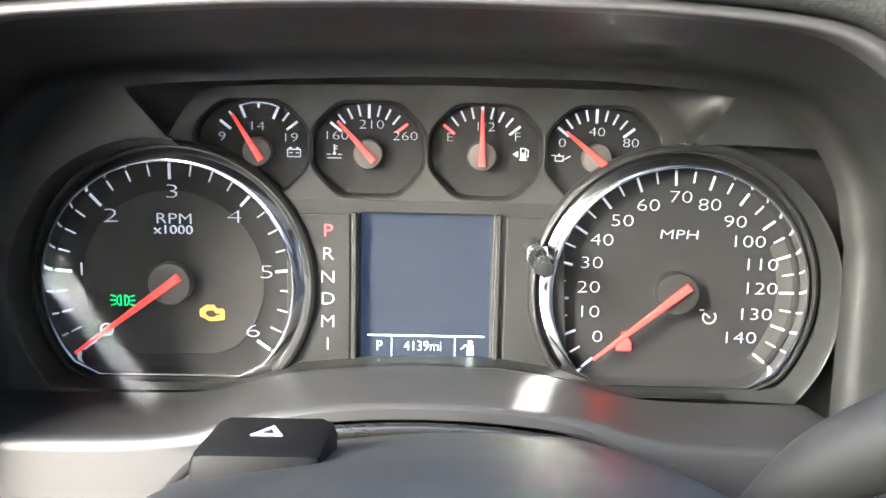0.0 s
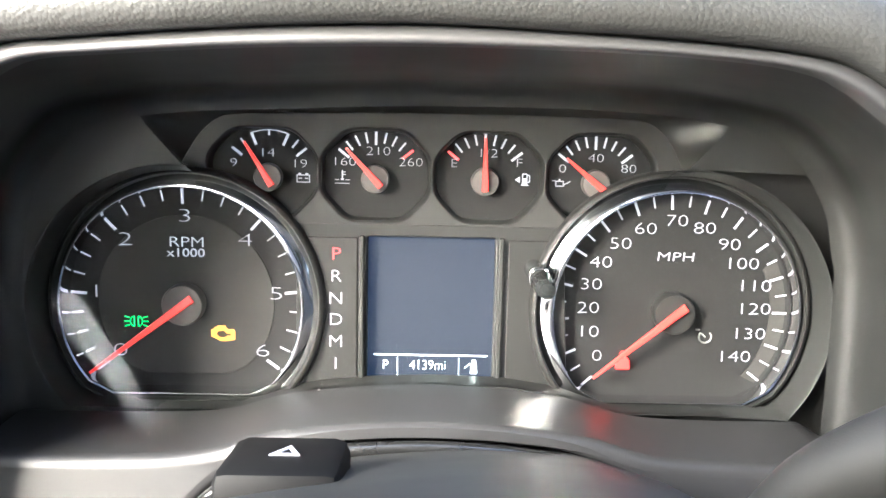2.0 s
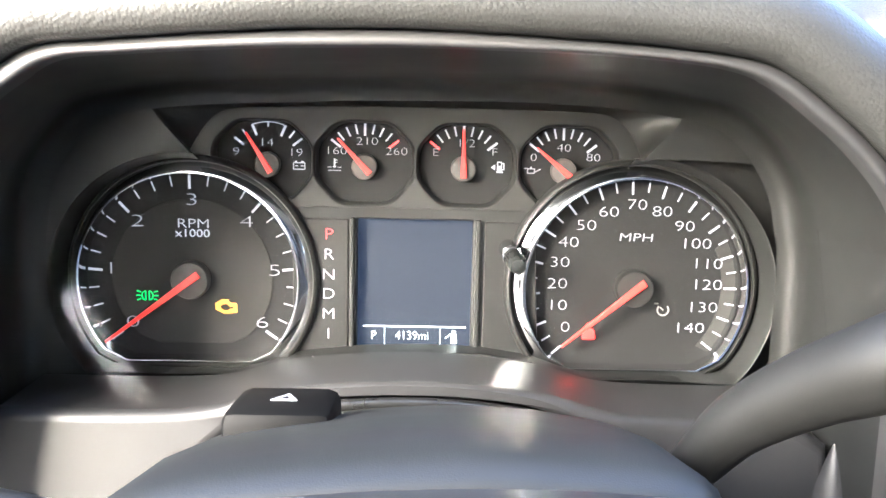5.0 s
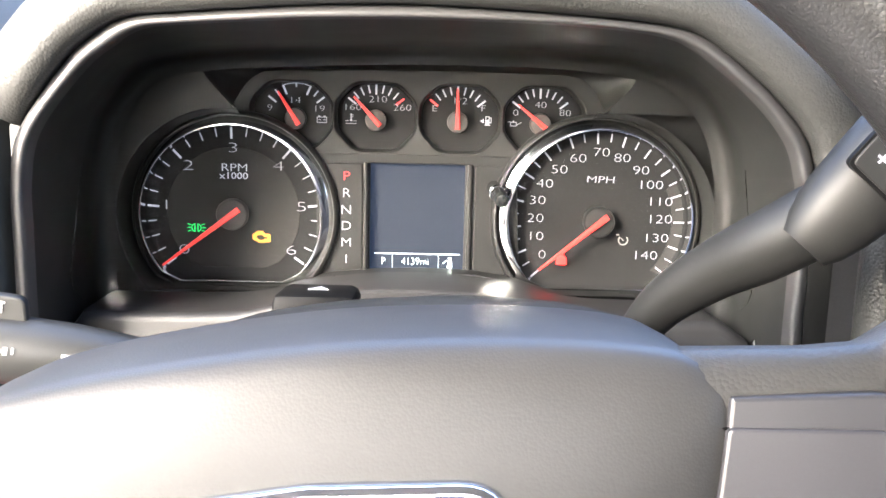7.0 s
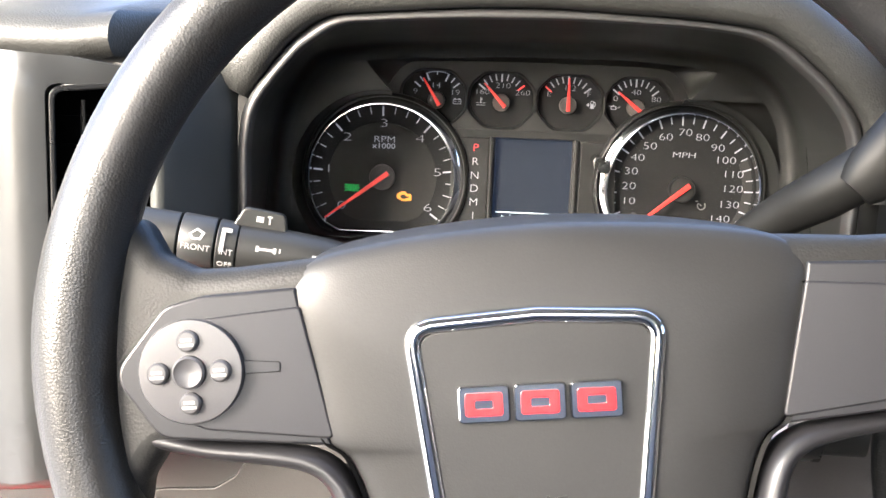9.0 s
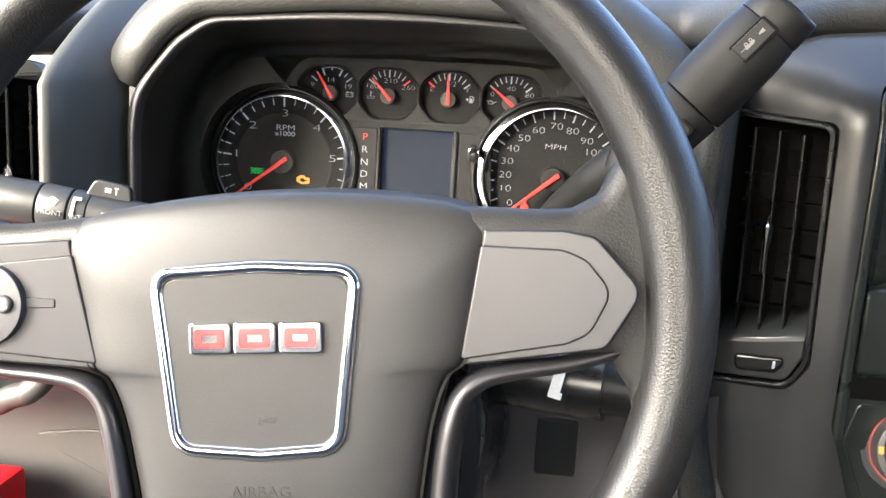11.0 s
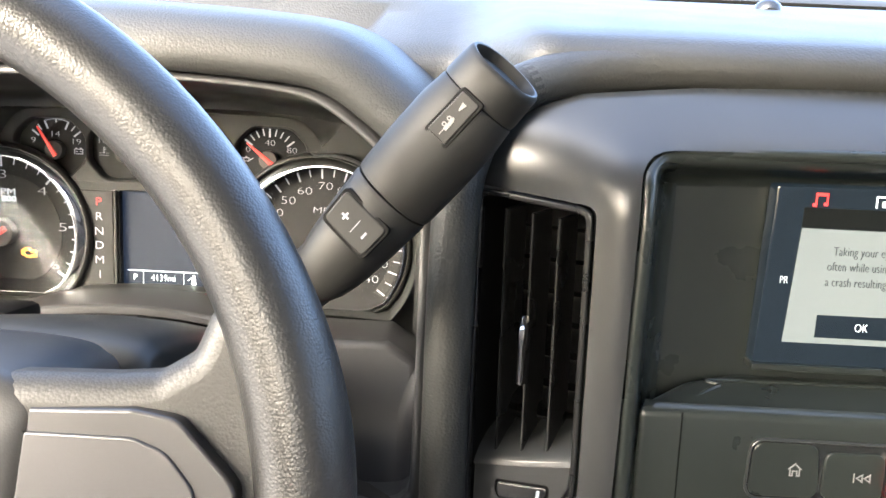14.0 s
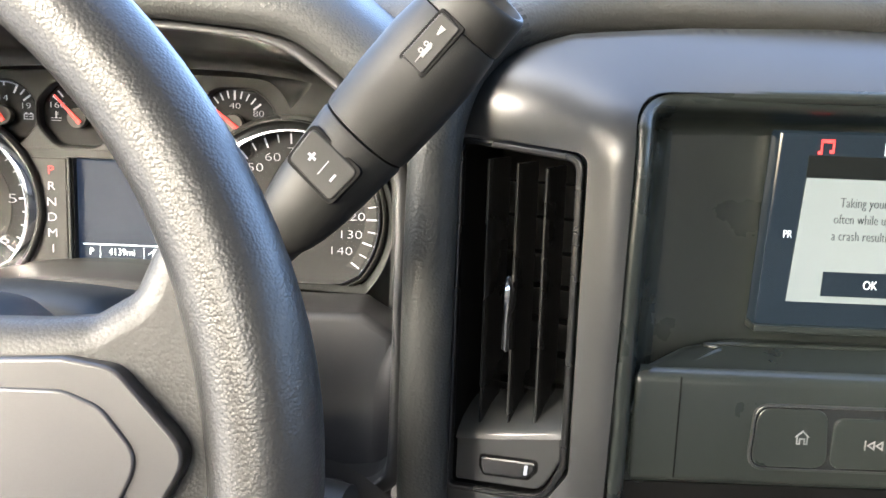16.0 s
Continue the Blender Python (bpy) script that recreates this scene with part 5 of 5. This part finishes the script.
for x0, z0, x1, z1 in ((-0.0031, -0.0030, -0.0023, 0.0026), (0.0023, -0.0024, 0.0031, 0.0032), (-0.0031, 0.0018, 0.0031, 0.0034), (-0.0043, -0.0036, -0.0023, -0.0020), (0.0011, -0.0030, 0.0031, -0.0014)):
    box((0.3846 + x0, 0.9950 + z0, 0.0004), (0.3846 + x1, 0.9950 + z1, 0.0007), SCM, bm=note)
part("music_symbol", note, M_RED, screen)
source = bmesh.new()
for x0, z0, x1, z1 in ((-0.0046, -0.0030, -0.0038, 0.0030), (0.0038, -0.0030, 0.0046, 0.0030), (-0.0046, 0.0022, 0.0046, 0.0030), (-0.0014, -0.0026, 0.0014, 0.0004)):
    box((0.4157 + x0, 0.9950 + z0, 0.0004), (0.4157 + x1, 0.9950 + z1, 0.0007), SCM, bm=source)
part("source_symbol", source, M_SCRLIGHT, screen)

# radio buttons on the shelf front
RB = Matrix(((1, 0, 0, 0), (0, 0, -1, 0.2515), (0, 1, 0, 0), (0, 0, 0, 1)))
radio = thing("radio_button_panel", (0.40, 0.252, 0.85), "black radio button panel with pale symbols", "button panel")
part("panel_rim", plate([rpoly([(0.3525, 0.8478), (0.54, 0.8478), (0.54, 0.8792), (0.3540, 0.8792)], 0.008, 7), rpoly([(0.3536, 0.8489), (0.5385, 0.8489), (0.5385, 0.8781), (0.3550, 0.8781)], 0.0072, 7)], -0.002, 0.0010, 0.0004, RB), M_TRIM, radio)
part("panel_face", plate([rpoly([(0.3530, 0.8483), (0.5390, 0.8483), (0.5390, 0.8786), (0.3545, 0.8786)], 0.0076, 7)], -0.002, 0.0002, 0.0002, RB), M_GLOSS, radio)
hb = part("home_button", plate([rpoly([(0.3542, 0.8495), (0.3893, 0.8495), (0.3872, 0.8775), (0.3556, 0.8775)], 0.0068, 7)], -0.003, 0.0008, 0.0006, RB), M_STACK, radio)
HM = RB @ Matrix.Translation((0.3766, 0.8640, 0.0008))
house = [(-0.0026, -0.0032), (-0.0008, -0.0032), (-0.0008, -0.0008), (0.0008, -0.0008), (0.0008, -0.0032), (0.0026, -0.0032), (0.0026, 0.0003), (0.0036, 0.0003), (0.0, 0.0037), (-0.0036, 0.0003), (-0.0026, 0.0003)]
house_in = [(-0.0020, -0.0026), (-0.0014, -0.0026), (-0.0014, -0.0002), (0.0014, -0.0002), (0.0014, -0.0026), (0.0020, -0.0026), (0.0020, 0.0008), (0.0, 0.0027), (-0.0020, 0.0008)]
part("symbol", plate([house, house_in], 0.0, 0.0002, 0.0, HM), M_FAINT, hb)
pb = part("seek_button", plate([rpoly([(0.3902, 0.8500), (0.4200, 0.8500), (0.4200, 0.8740), (0.3908, 0.8740)], 0.0050, 7)], -0.003, 0.0014, 0.0006, RB), M_STACK, radio)
for x in (0.4060, 0.4098):
    part("symbol", plate([[(x, 0.8618), (x + 0.0037, 0.8594), (x + 0.0037, 0.8642)], [(x + 0.0012, 0.8618), (x + 0.0030, 0.8606), (x + 0.0030, 0.8630)]], 0.0014, 0.0016, 0.0, RB), M_FAINT, pb)
part("symbol", plate([[(0.4050, 0.8594), (0.4056, 0.8594), (0.4056, 0.8642), (0.4050, 0.8642)]], 0.0014, 0.0016, 0.0, RB), M_FAINT, pb)
vk = part("volume_knob", lathe([(0.0165, 0.0), (0.0165, 0.003), (0.0150, 0.004), (0.0150, 0.014), (0.0135, 0.016), (0.0, 0.016)], RB @ Matrix.Translation((0.4375, 0.8610, 0.0)), 40), M_GLOSS, radio)
part("knob_ring", lathe([(0.0150, 0.0035), (0.0172, 0.0035), (0.0172, 0.0050), (0.0150, 0.0050)], RB @ Matrix.Translation((0.4375, 0.8610, 0.0)), 40), M_RED, vk, "red lit ring")

# climate controls
climate = thing("climate_control", (0.40, 0.262, 0.77), "black climate control panel with a silver fan knob", "climate control")
KB = Matrix(((1, 0, 0, 0), (0, 0, -1, 0.2605), (0, 1, 0, 0), (0, 0, 0, 1)))
part("panel", plate([rpoly([(0.2990, 0.795), (0.3060, 0.8195), (0.60, 0.8195), (0.60, 0.71), (0.335, 0.71)], [0.01, 0.006, 0.004, 0.004, 0.01])], -0.004, 0.0012, 0.001, KB), M_STACK, climate)
kc = KB @ Matrix.Translation((0.3400, 0.7930, 0.0)) @ Matrix.Rotation(radians(-10), 4, "X") @ Matrix.Rotation(radians(-8), 4, "Y")
kb = part("fan_knob", lathe([(0.0262, 0.0), (0.0262, 0.004), (0.0245, 0.006), (0.0238, 0.0065), (0.0232, 0.016), (0.0222, 0.0185), (0.0185, 0.0190), (0.0, 0.0190)], kc, 56), mat("knob_grey", (0.05, 0.049, 0.047), 0.35), climate, "grey fan knob with a black face")
part("knob_base", lathe([(0.0250, 0.0045), (0.0290, 0.0045), (0.0290, 0.001), (0.0250, 0.001)], kc, 56), M_TRIM, kb, "satin base ring")
part("knob_glow", lathe([(0.0240, 0.0062), (0.0247, 0.0062), (0.0247, 0.0070), (0.0240, 0.0070)], kc, 56), mat("knob_red", (0.25, 0.02, 0.02), 0.4), kb, "dark red ring")
part("knob_face", lathe([(0.0182, 0.0188), (0.0180, 0.0194), (0.0, 0.0194)], kc, 48), M_GLOSS, kb)
part("knob_rim", lathe([(0.0182, 0.0188), (0.0190, 0.0192), (0.0186, 0.0198), (0.0180, 0.0194)], kc, 48), M_CHROME, kb)
marks = bmesh.new()
for k in range(9):
    a = radians(165 - k * 21)
    s = 0.0008 + 0.0002 * k
    box((0.0128, -s, 0.0195), (0.0158, s, 0.0197), kc @ Matrix.Rotation(a, 4, "Z"), bm=marks)
part("fan_marks", marks, M_PRINT, kb)
part("fan_symbol", plate([disc(0.002, 0.002, 0.0018, 14), disc(-0.002, 0.002, 0.0018, 14), disc(0.002, -0.002, 0.0018, 14), disc(-0.002, -0.002, 0.0018, 14)], 0.0195, 0.0197, 0.0, kc), M_PRINT, kb)
part("off_mark", text_mesh("O", 0.005, kc @ Matrix.Translation((-0.0125, -0.001, 0.0196))), M_PRINT, kb)
part("amber_mark", glyph([(-0.0215, -0.0022, -0.0185, 0.0022)], kc @ Matrix.Translation((0, 0, 0.0188))), M_AMBER, kb)
ac = part("ac_button", plate([rpoly([(0.3745, 0.772), (0.42, 0.772), (0.42, 0.808), (0.3745, 0.808)], 0.004)], 0.0, 0.0026, 0.0008, KB), M_STACK, climate)
part("button_text", text_mesh("A/C", 0.0068, KB @ Matrix.Translation((0.3870, 0.8000, 0.0028)), 0.9), M_PRINT, ac)
part("button_line", glyph([(0.376, 0.7915, 0.42, 0.7925)], KB @ Matrix.Translation((0, 0, 0.0027))), M_RED, ac)

# ---- dash top ----
PROFILE = [(0.312, 1.0435), (0.300, 1.0450), (0.2915, 1.0500), (0.2885, 1.0575), (0.2925, 1.0660), (0.305, 1.0730), (0.34, 1.0810), (0.45, 1.1000), (0.60, 1.1220), (0.75, 1.1360), (0.86, 1.1430)]


def dash_drop(x):
    t = min(1.0, max(0.0, (-x - 0.12) / 0.16))
    return 0.043 * t * t * (3 - 2 * t)


xs = list(np.linspace(-0.62, -0.205, 18)) + list(np.linspace(-0.199, -0.178, 5)) + list(np.linspace(-0.15, 0.15, 8)) + list(np.linspace(0.175, 0.198, 5)) + list(np.linspace(0.204, 0.34, 20)) + list(np.linspace(0.37, 1.3, 14))
prof = smooth_path([(0, y, z) for y, z in PROFILE], 60)


def pad_point(x, y, z):
    """The pad's front swings back and down beside the hood, and keeps low inside it."""
    f = max(0.0, 1 - max(0.0, y - 0.285) / 0.20)
    u = min(1.0, max(0.0, (0.246 - x) / 0.052))
    back = u * u * (3 - 2 * u) if x > -0.14 else 0.0
    y2, z2 = y + 0.100 * back * f, z - 0.010 * back * f
    if x <= -0.14:
        w = min(1.0, max(0.0, (x + 0.252) / 0.022))
        w = w * w * (3 - 2 * w)
        y2 += (0.100 * w - 0.014 * (1 - w)) * f
    if abs(x + 0.004) < 0.15 and y < 0.44:
        z2 = min(z2, 1.048 + 0.05 * max(0, y - 0.34))
    return Vector((x, y2, z2 - dash_drop(x)))


alone("dash_top", mesh_of(loft([[pad_point(x, p.y, p.z) for x in xs] for p in prof], closed=False), 60), M_PAD, "light-struck grained dash top pad", "dash top", kind="structure")
dl = [Vector((x, 0.705, 1.1350 - dash_drop(x))) for x in np.linspace(0.05, 1.2, 20)]
part("defroster_grille", mesh_of(tube(dl, 0.008, 8, 2.2), 60), M_TRIM)
tagged(bpy.data.objects["defroster_grille"], "long grey defroster grille on the dash top", "grille", kind="structure")
alone("light_sensor", lathe([(0.0105, 0.0), (0.0105, 0.0015), (0.0090, 0.006), (0.0050, 0.0090), (0.0, 0.0098)], Matrix.Translation((0.425, 0.520, 1.1080)), 24), M_GLOSS, "small black domed sensor on the dash top", "sensor")

# ---- lower dash ----
KN = Matrix(((1, 0, 0, 0), (0, 0, -1, 0.335), (0, 1, 0, 0), (0, 0, 0, 1)))
knee = thing("knee_panel", (-0.2, 0.33, 0.5), "grey grained knee panel below the dash", "dash panel")
part("panel", mesh_of(loft([[Vector((x, y + 0.10 * max(0.0, 0.66 - z), z)) for x, y in ((-0.62, 0.330), (-0.40, 0.332), (-0.25, 0.333), (-0.10, 0.335), (0.0, 0.338), (0.10, 0.336), (0.145, 0.331), (0.160, 0.322), (0.172, 0.308), (0.184, 0.290), (0.195, 0.275), (0.204, 0.2665), (0.214, 0.266), (0.230, 0.275))] for z in (0.812, 0.79, 0.76, 0.72, 0.68, 0.66, 0.60, 0.50, 0.40)], closed=False), 60), M_KNEE, knee)
part("panel_roll", mesh_of(tube(smooth_path([(-0.60, 0.262, 0.745), (-0.308, 0.266, 0.757), (-0.2471, 0.263, 0.7726), (-0.2361, 0.262, 0.7772), (-0.2275, 0.263, 0.7853), (-0.2225, 0.266, 0.7967), (-0.2220, 0.272, 0.815)], 42), 0.0085, 14), 60), M_KNEE, knee)
part("access_cover", plate([rpoly([(-0.274, 0.7166), (-0.2435, 0.7218), (-0.2101, 0.7240), (-0.1961, 0.7331), (-0.1799, 0.7582), (-0.12, 0.7582), (-0.12, 0.655), (-0.180, 0.672), (-0.2176, 0.6862), (-0.2528, 0.7020)], 0.002)], 0.0, 0.0042, 0.0010, KN), M_KNEE, knee)
# Flat dark plates stand in for the shade inside two openings.
part("vent_opening_shade", plate([rpoly([(0.112, 0.722), (0.142, 0.722), (0.142, 0.765), (0.112, 0.765)], 0.003)], 0.0, 0.004, 0.0005, KN), M_SHROUD, knee)
part("socket_opening_shade", plate([rpoly([(-0.225, 0.60), (-0.185, 0.60), (-0.185, 0.667), (-0.225, 0.667)], 0.003)], 0.0, 0.0060, 0.0005, KN), M_CAVITY, knee)
ret = smooth_path([(0.236, 0.278, 0.66), (0.218, 0.266, 0.74), (0.2055, 0.2645, 0.80), (0.2035, 0.2645, 0.90), (0.2040, 0.2645, 0.975), (0.2065, 0.2665, 1.002), (0.216, 0.272, 1.026), (0.235, 0.283, 1.0430), (0.265, 0.2955, 1.0520), (0.31, 0.3015, 1.0570), (0.36, 0.3030, 1.0580)], 72)
# One roll cut in two; its upright run gets the darkened pad colour.
split = next(i for i, p in enumerate(ret) if p.z > 1.044)
alone("pad_return", mesh_of(tube(ret[:split + 1], 0.0122, 20, 0.98, ref=(0, 1, 0)), 60), M_PAD_SHADED, "grained pad roll running down beside the vent, darkened for shade", "dash panel", kind="structure")
alone("pad_edge", mesh_of(tube(ret[split - 1:], 0.0122, 20, 0.98, ref=(0, 1, 0)), 60), M_PAD, "grained roll along the dash pad edge", "dash panel", kind="structure")
SIDE = [(-0.2285, 0.300), (-0.2285, 0.272), (-0.2275, 0.2650), (-0.2250, 0.2612), (-0.2215, 0.2608), (-0.2185, 0.2640), (-0.2120, 0.2760), (-0.2030, 0.2950), (-0.1955, 0.3110), (-0.1925, 0.3230)]
side_rows = []
for z in (1.072, 1.064, 1.056, 1.048, 1.040, 1.030, 1.020, 1.008, 0.996, 0.985, 0.95, 0.88, 0.815, 0.805):
    lift = max(0.0, z - 0.988)
    side_rows.append([Vector((x, y + 1.1 * lift + 6.0 * lift * lift, z)) for x, y in SIDE])
alone("side_pad", mesh_of(loft(side_rows, closed=False), 60), M_SIDE, "smooth dark panel beside the instrument hood", "dash panel", kind="structure")

# Strip added in an open gap, standing in for its darkness.
alone("hood_filler", box((0.1925, 0.3180, 0.66), (0.2060, 0.3300, 0.985), Matrix(), 0.003), M_SHROUD, "added black strip closing the dark gap beside the instrument hood", "trim", kind="structure")

lock = thing("ignition_lock", (0.13, 0.25, 0.82), "black ignition lock housing on the column", "ignition lock")
part("housing", mesh_of(tube([(0.075, 0.255, 0.828), (0.100, 0.250, 0.826), (0.118, 0.246, 0.824), (0.150, 0.238, 0.824)], [0.026, 0.024, 0.0225, 0.022], 24), 50), M_SLAT, lock)
part("lock_face", mesh_of(tube([(0.150, 0.238, 0.824), (0.153, 0.237, 0.824), (0.172, 0.232, 0.824)], [0.0190, 0.0175, 0.016], 24), 50), M_SHROUD, lock)
tag = thing("key_tag", (0.123, 0.214, 0.83), "white paper tag hanging from the ignition", "tag")
part("tag", plate([rpoly([(-0.0030, -0.030), (0.0036, -0.030), (0.0033, 0.022), (-0.0027, 0.022)], 0.001)], 0.0, 0.0008, 0.0002, Matrix.Translation((0.1225, 0.213, 0.852)) @ Matrix.Rotation(radians(82), 4, "X") @ Matrix.Rotation(radians(-12), 4, "Z")), M_TAG, tag)
part("tag_fold", box((-0.0030, -0.003, -0.0005), (0.0036, 0.001, 0.001), Matrix.Translation((0.1185, 0.2125, 0.8245)) @ Matrix.Rotation(radians(82), 4, "X") @ Matrix.Rotation(radians(-12), 4, "Z"), 0.0003), M_TAG, tag)
boot = alone("column_boot", mesh_of(tube([(0.02, 0.20, 0.80), (0.03, 0.28, 0.775), (0.035, 0.36, 0.74)], [0.060, 0.062, 0.055], 28), 60), M_SLAT, "black lower column boot", "column boot")
# Sunlight on the jamb is put into its brighter red.
alone("door_sill", box((-0.345, 0.20, 0.55), (-0.268, 0.31, 0.700), Matrix(), 0.006), M_JAMB_SUNLIT, "red door jamb below the dash, its paint brightened as if sunlit", "door jamb", kind="structure")

# ---- cab shell and what lies outside ----
alone("cab_floor", box((-0.75, -1.7, 0.16), (1.45, 0.9, 0.20)), M_FLOOR, "black carpeted cab floor", "floor", kind="structure")
alone("firewall", box((-0.75, 0.86, 0.20), (1.45, 0.90, 1.12)), M_WALL, "grey lining behind the dash", "wall", kind="structure")
alone("ceiling", box((-0.62, -1.7, 1.52), (1.40, -0.02, 1.56)), M_ROOF, "pale cloth headliner", "ceiling", kind="structure")
# Unseen rear wall; its paleness and opening brighten the wheel trims.
rear = plate([[(-0.75, 0.2), (1.45, 0.2), (1.45, 1.56), (-0.75, 1.56)], [(-0.70, 1.0), (0.35, 1.0), (0.33, 1.48), (-0.68, 1.48)]], 0, 0.05, 0, Matrix(((1, 0, 0, 0), (0, 0, -1, -1.65), (0, 1, 0, 0), (0, 0, 0, 1))))
alone("wall_rear", rear, M_REAR_BOUNCE, "unseen rear cab wall, made pale to bounce light, with a window opening", "wall", kind="structure")
# Unseen wall added to keep the sun off the dash's right side.
alone("sun_block_left", box((-0.76, -1.65, 0.2), (-0.72, -0.72, 1.56)), M_WALL, "added dark wall, unseen, blocking sun from the right of the dash", "wall", kind="structure")
# Unseen side wall; the small opening holds back light from the right.
side = plate([[(-1.7, 0.2), (0.9, 0.2), (0.9, 1.12), (-0.1, 1.56), (-1.7, 1.56)], [(-0.9, 1.10), (0.32, 1.10), (0.28, 1.18), (-0.05, 1.42), (-0.85, 1.42)]], 0, 0.05, 0, Matrix(((0, 0, 1, 1.40), (1, 0, 0, 0), (0, 1, 0, 0), (0, 0, 0, 1))))
alone("wall_right", side, M_WALL, "unseen dark grey passenger side wall, its window opening kept small to cut light", "wall", kind="structure")
pil = smooth_path([(-0.445, 0.545, 1.02), (-0.440, 0.540, 1.075), (-0.455, 0.505, 1.15), (-0.49, 0.38, 1.28), (-0.54, 0.13, 1.43), (-0.58, -0.09, 1.54)], 24)
alone("pillar_left", mesh_of(tube(pil, [0.060] * 3 + [0.066] * 3 + [0.062] * (len(pil) - 6), 24, 1.25), 60), M_PILLAR, "pale trimmed windscreen pillar", "pillar", kind="structure")
pil = smooth_path([(1.30, 0.60, 1.06), (1.30, 0.52, 1.15), (1.31, 0.38, 1.28), (1.33, 0.13, 1.43), (1.34, -0.09, 1.54)], 20)
alone("pillar_right", mesh_of(tube(pil, 0.055, 20, 1.25), 60), M_PILLAR, "pale trimmed windscreen pillar", "pillar", kind="structure")
alone("screen_seal", mesh_of(tube([Vector((x, 0.862 - 0.18 * max(0, -x) ** 1.5, 1.1460 - dash_drop(x))) for x in np.linspace(-0.5, 1.3, 30)], 0.0045, 8), 60), M_CAVITY, "black seal along the windscreen base", "seal", kind="structure")
cowl = thing("cowl", (0.4, 0.95, 1.12), "grey plastic cowl below the windscreen", "cowl")
part("panel", mesh_of(loft([[Vector((x, y, z + 0.02 * (x - 0.4) ** 2 * -0.3)) for x in np.linspace(-0.55, 1.3, 24)] for y, z in ((0.87, 1.146), (0.95, 1.158), (1.05, 1.163), (1.08, 1.160))], closed=False), 60), M_COWL, cowl)
wiper = thing("wiper_arm", (0.33, 0.99, 1.16), "pale grey wiper arm resting on the cowl", "wiper")
part("arm", mesh_of(tube([(0.24, 0.985, 1.160), (0.27, 0.985, 1.164), (0.30, 0.985, 1.172)], [0.004, 0.006, 0.010], 12, 1.4), 50), M_WIPER, wiper)
part("pivot_cover", box((0.296, 0.965, 1.160), (0.352, 1.005, 1.184), Matrix.Rotation(0, 4, "Z"), 0.007), M_WIPER, wiper)
bonnet = thing("hood_panel", (0.45, 1.6, 1.1), "red raised hood panel beyond the windscreen", "hood")
part("dome", mesh_of(loft([[Vector((x, y, z)) for x, z in ((-0.13, -0.59), (-0.129, z0 - 0.004), (-0.12, z0), (0.5, z0 + 0.015), (1.1, z0), (1.11, z0 - 0.004), (1.115, -0.59))] for y, z0 in ((1.12, 1.158), (1.16, 1.200), (1.5, 1.225), (2.0, 1.220), (2.3, 1.16))], closed=False), 50), M_REDPAINT_DIM, bonnet)
# Unseen slab added and stretched left to bounce pale light into the cab.
alone("pavement", plate([[(-40, -40), (9, -40), (9, 7), (-40, 7)]], -0.6, -0.58, 0, Matrix()), M_PAVE_BOUNCE, "added pale slab under the vehicle, unseen, bouncing light into the cab", "pavement", kind="structure")
alone("ground", plate([[(-900, -900), (900, -900), (900, 900), (-900, 900)]], -0.62, -0.60, 0, Matrix()), M_GRASS, "green lawn reaching the horizon", "ground", kind="structure")
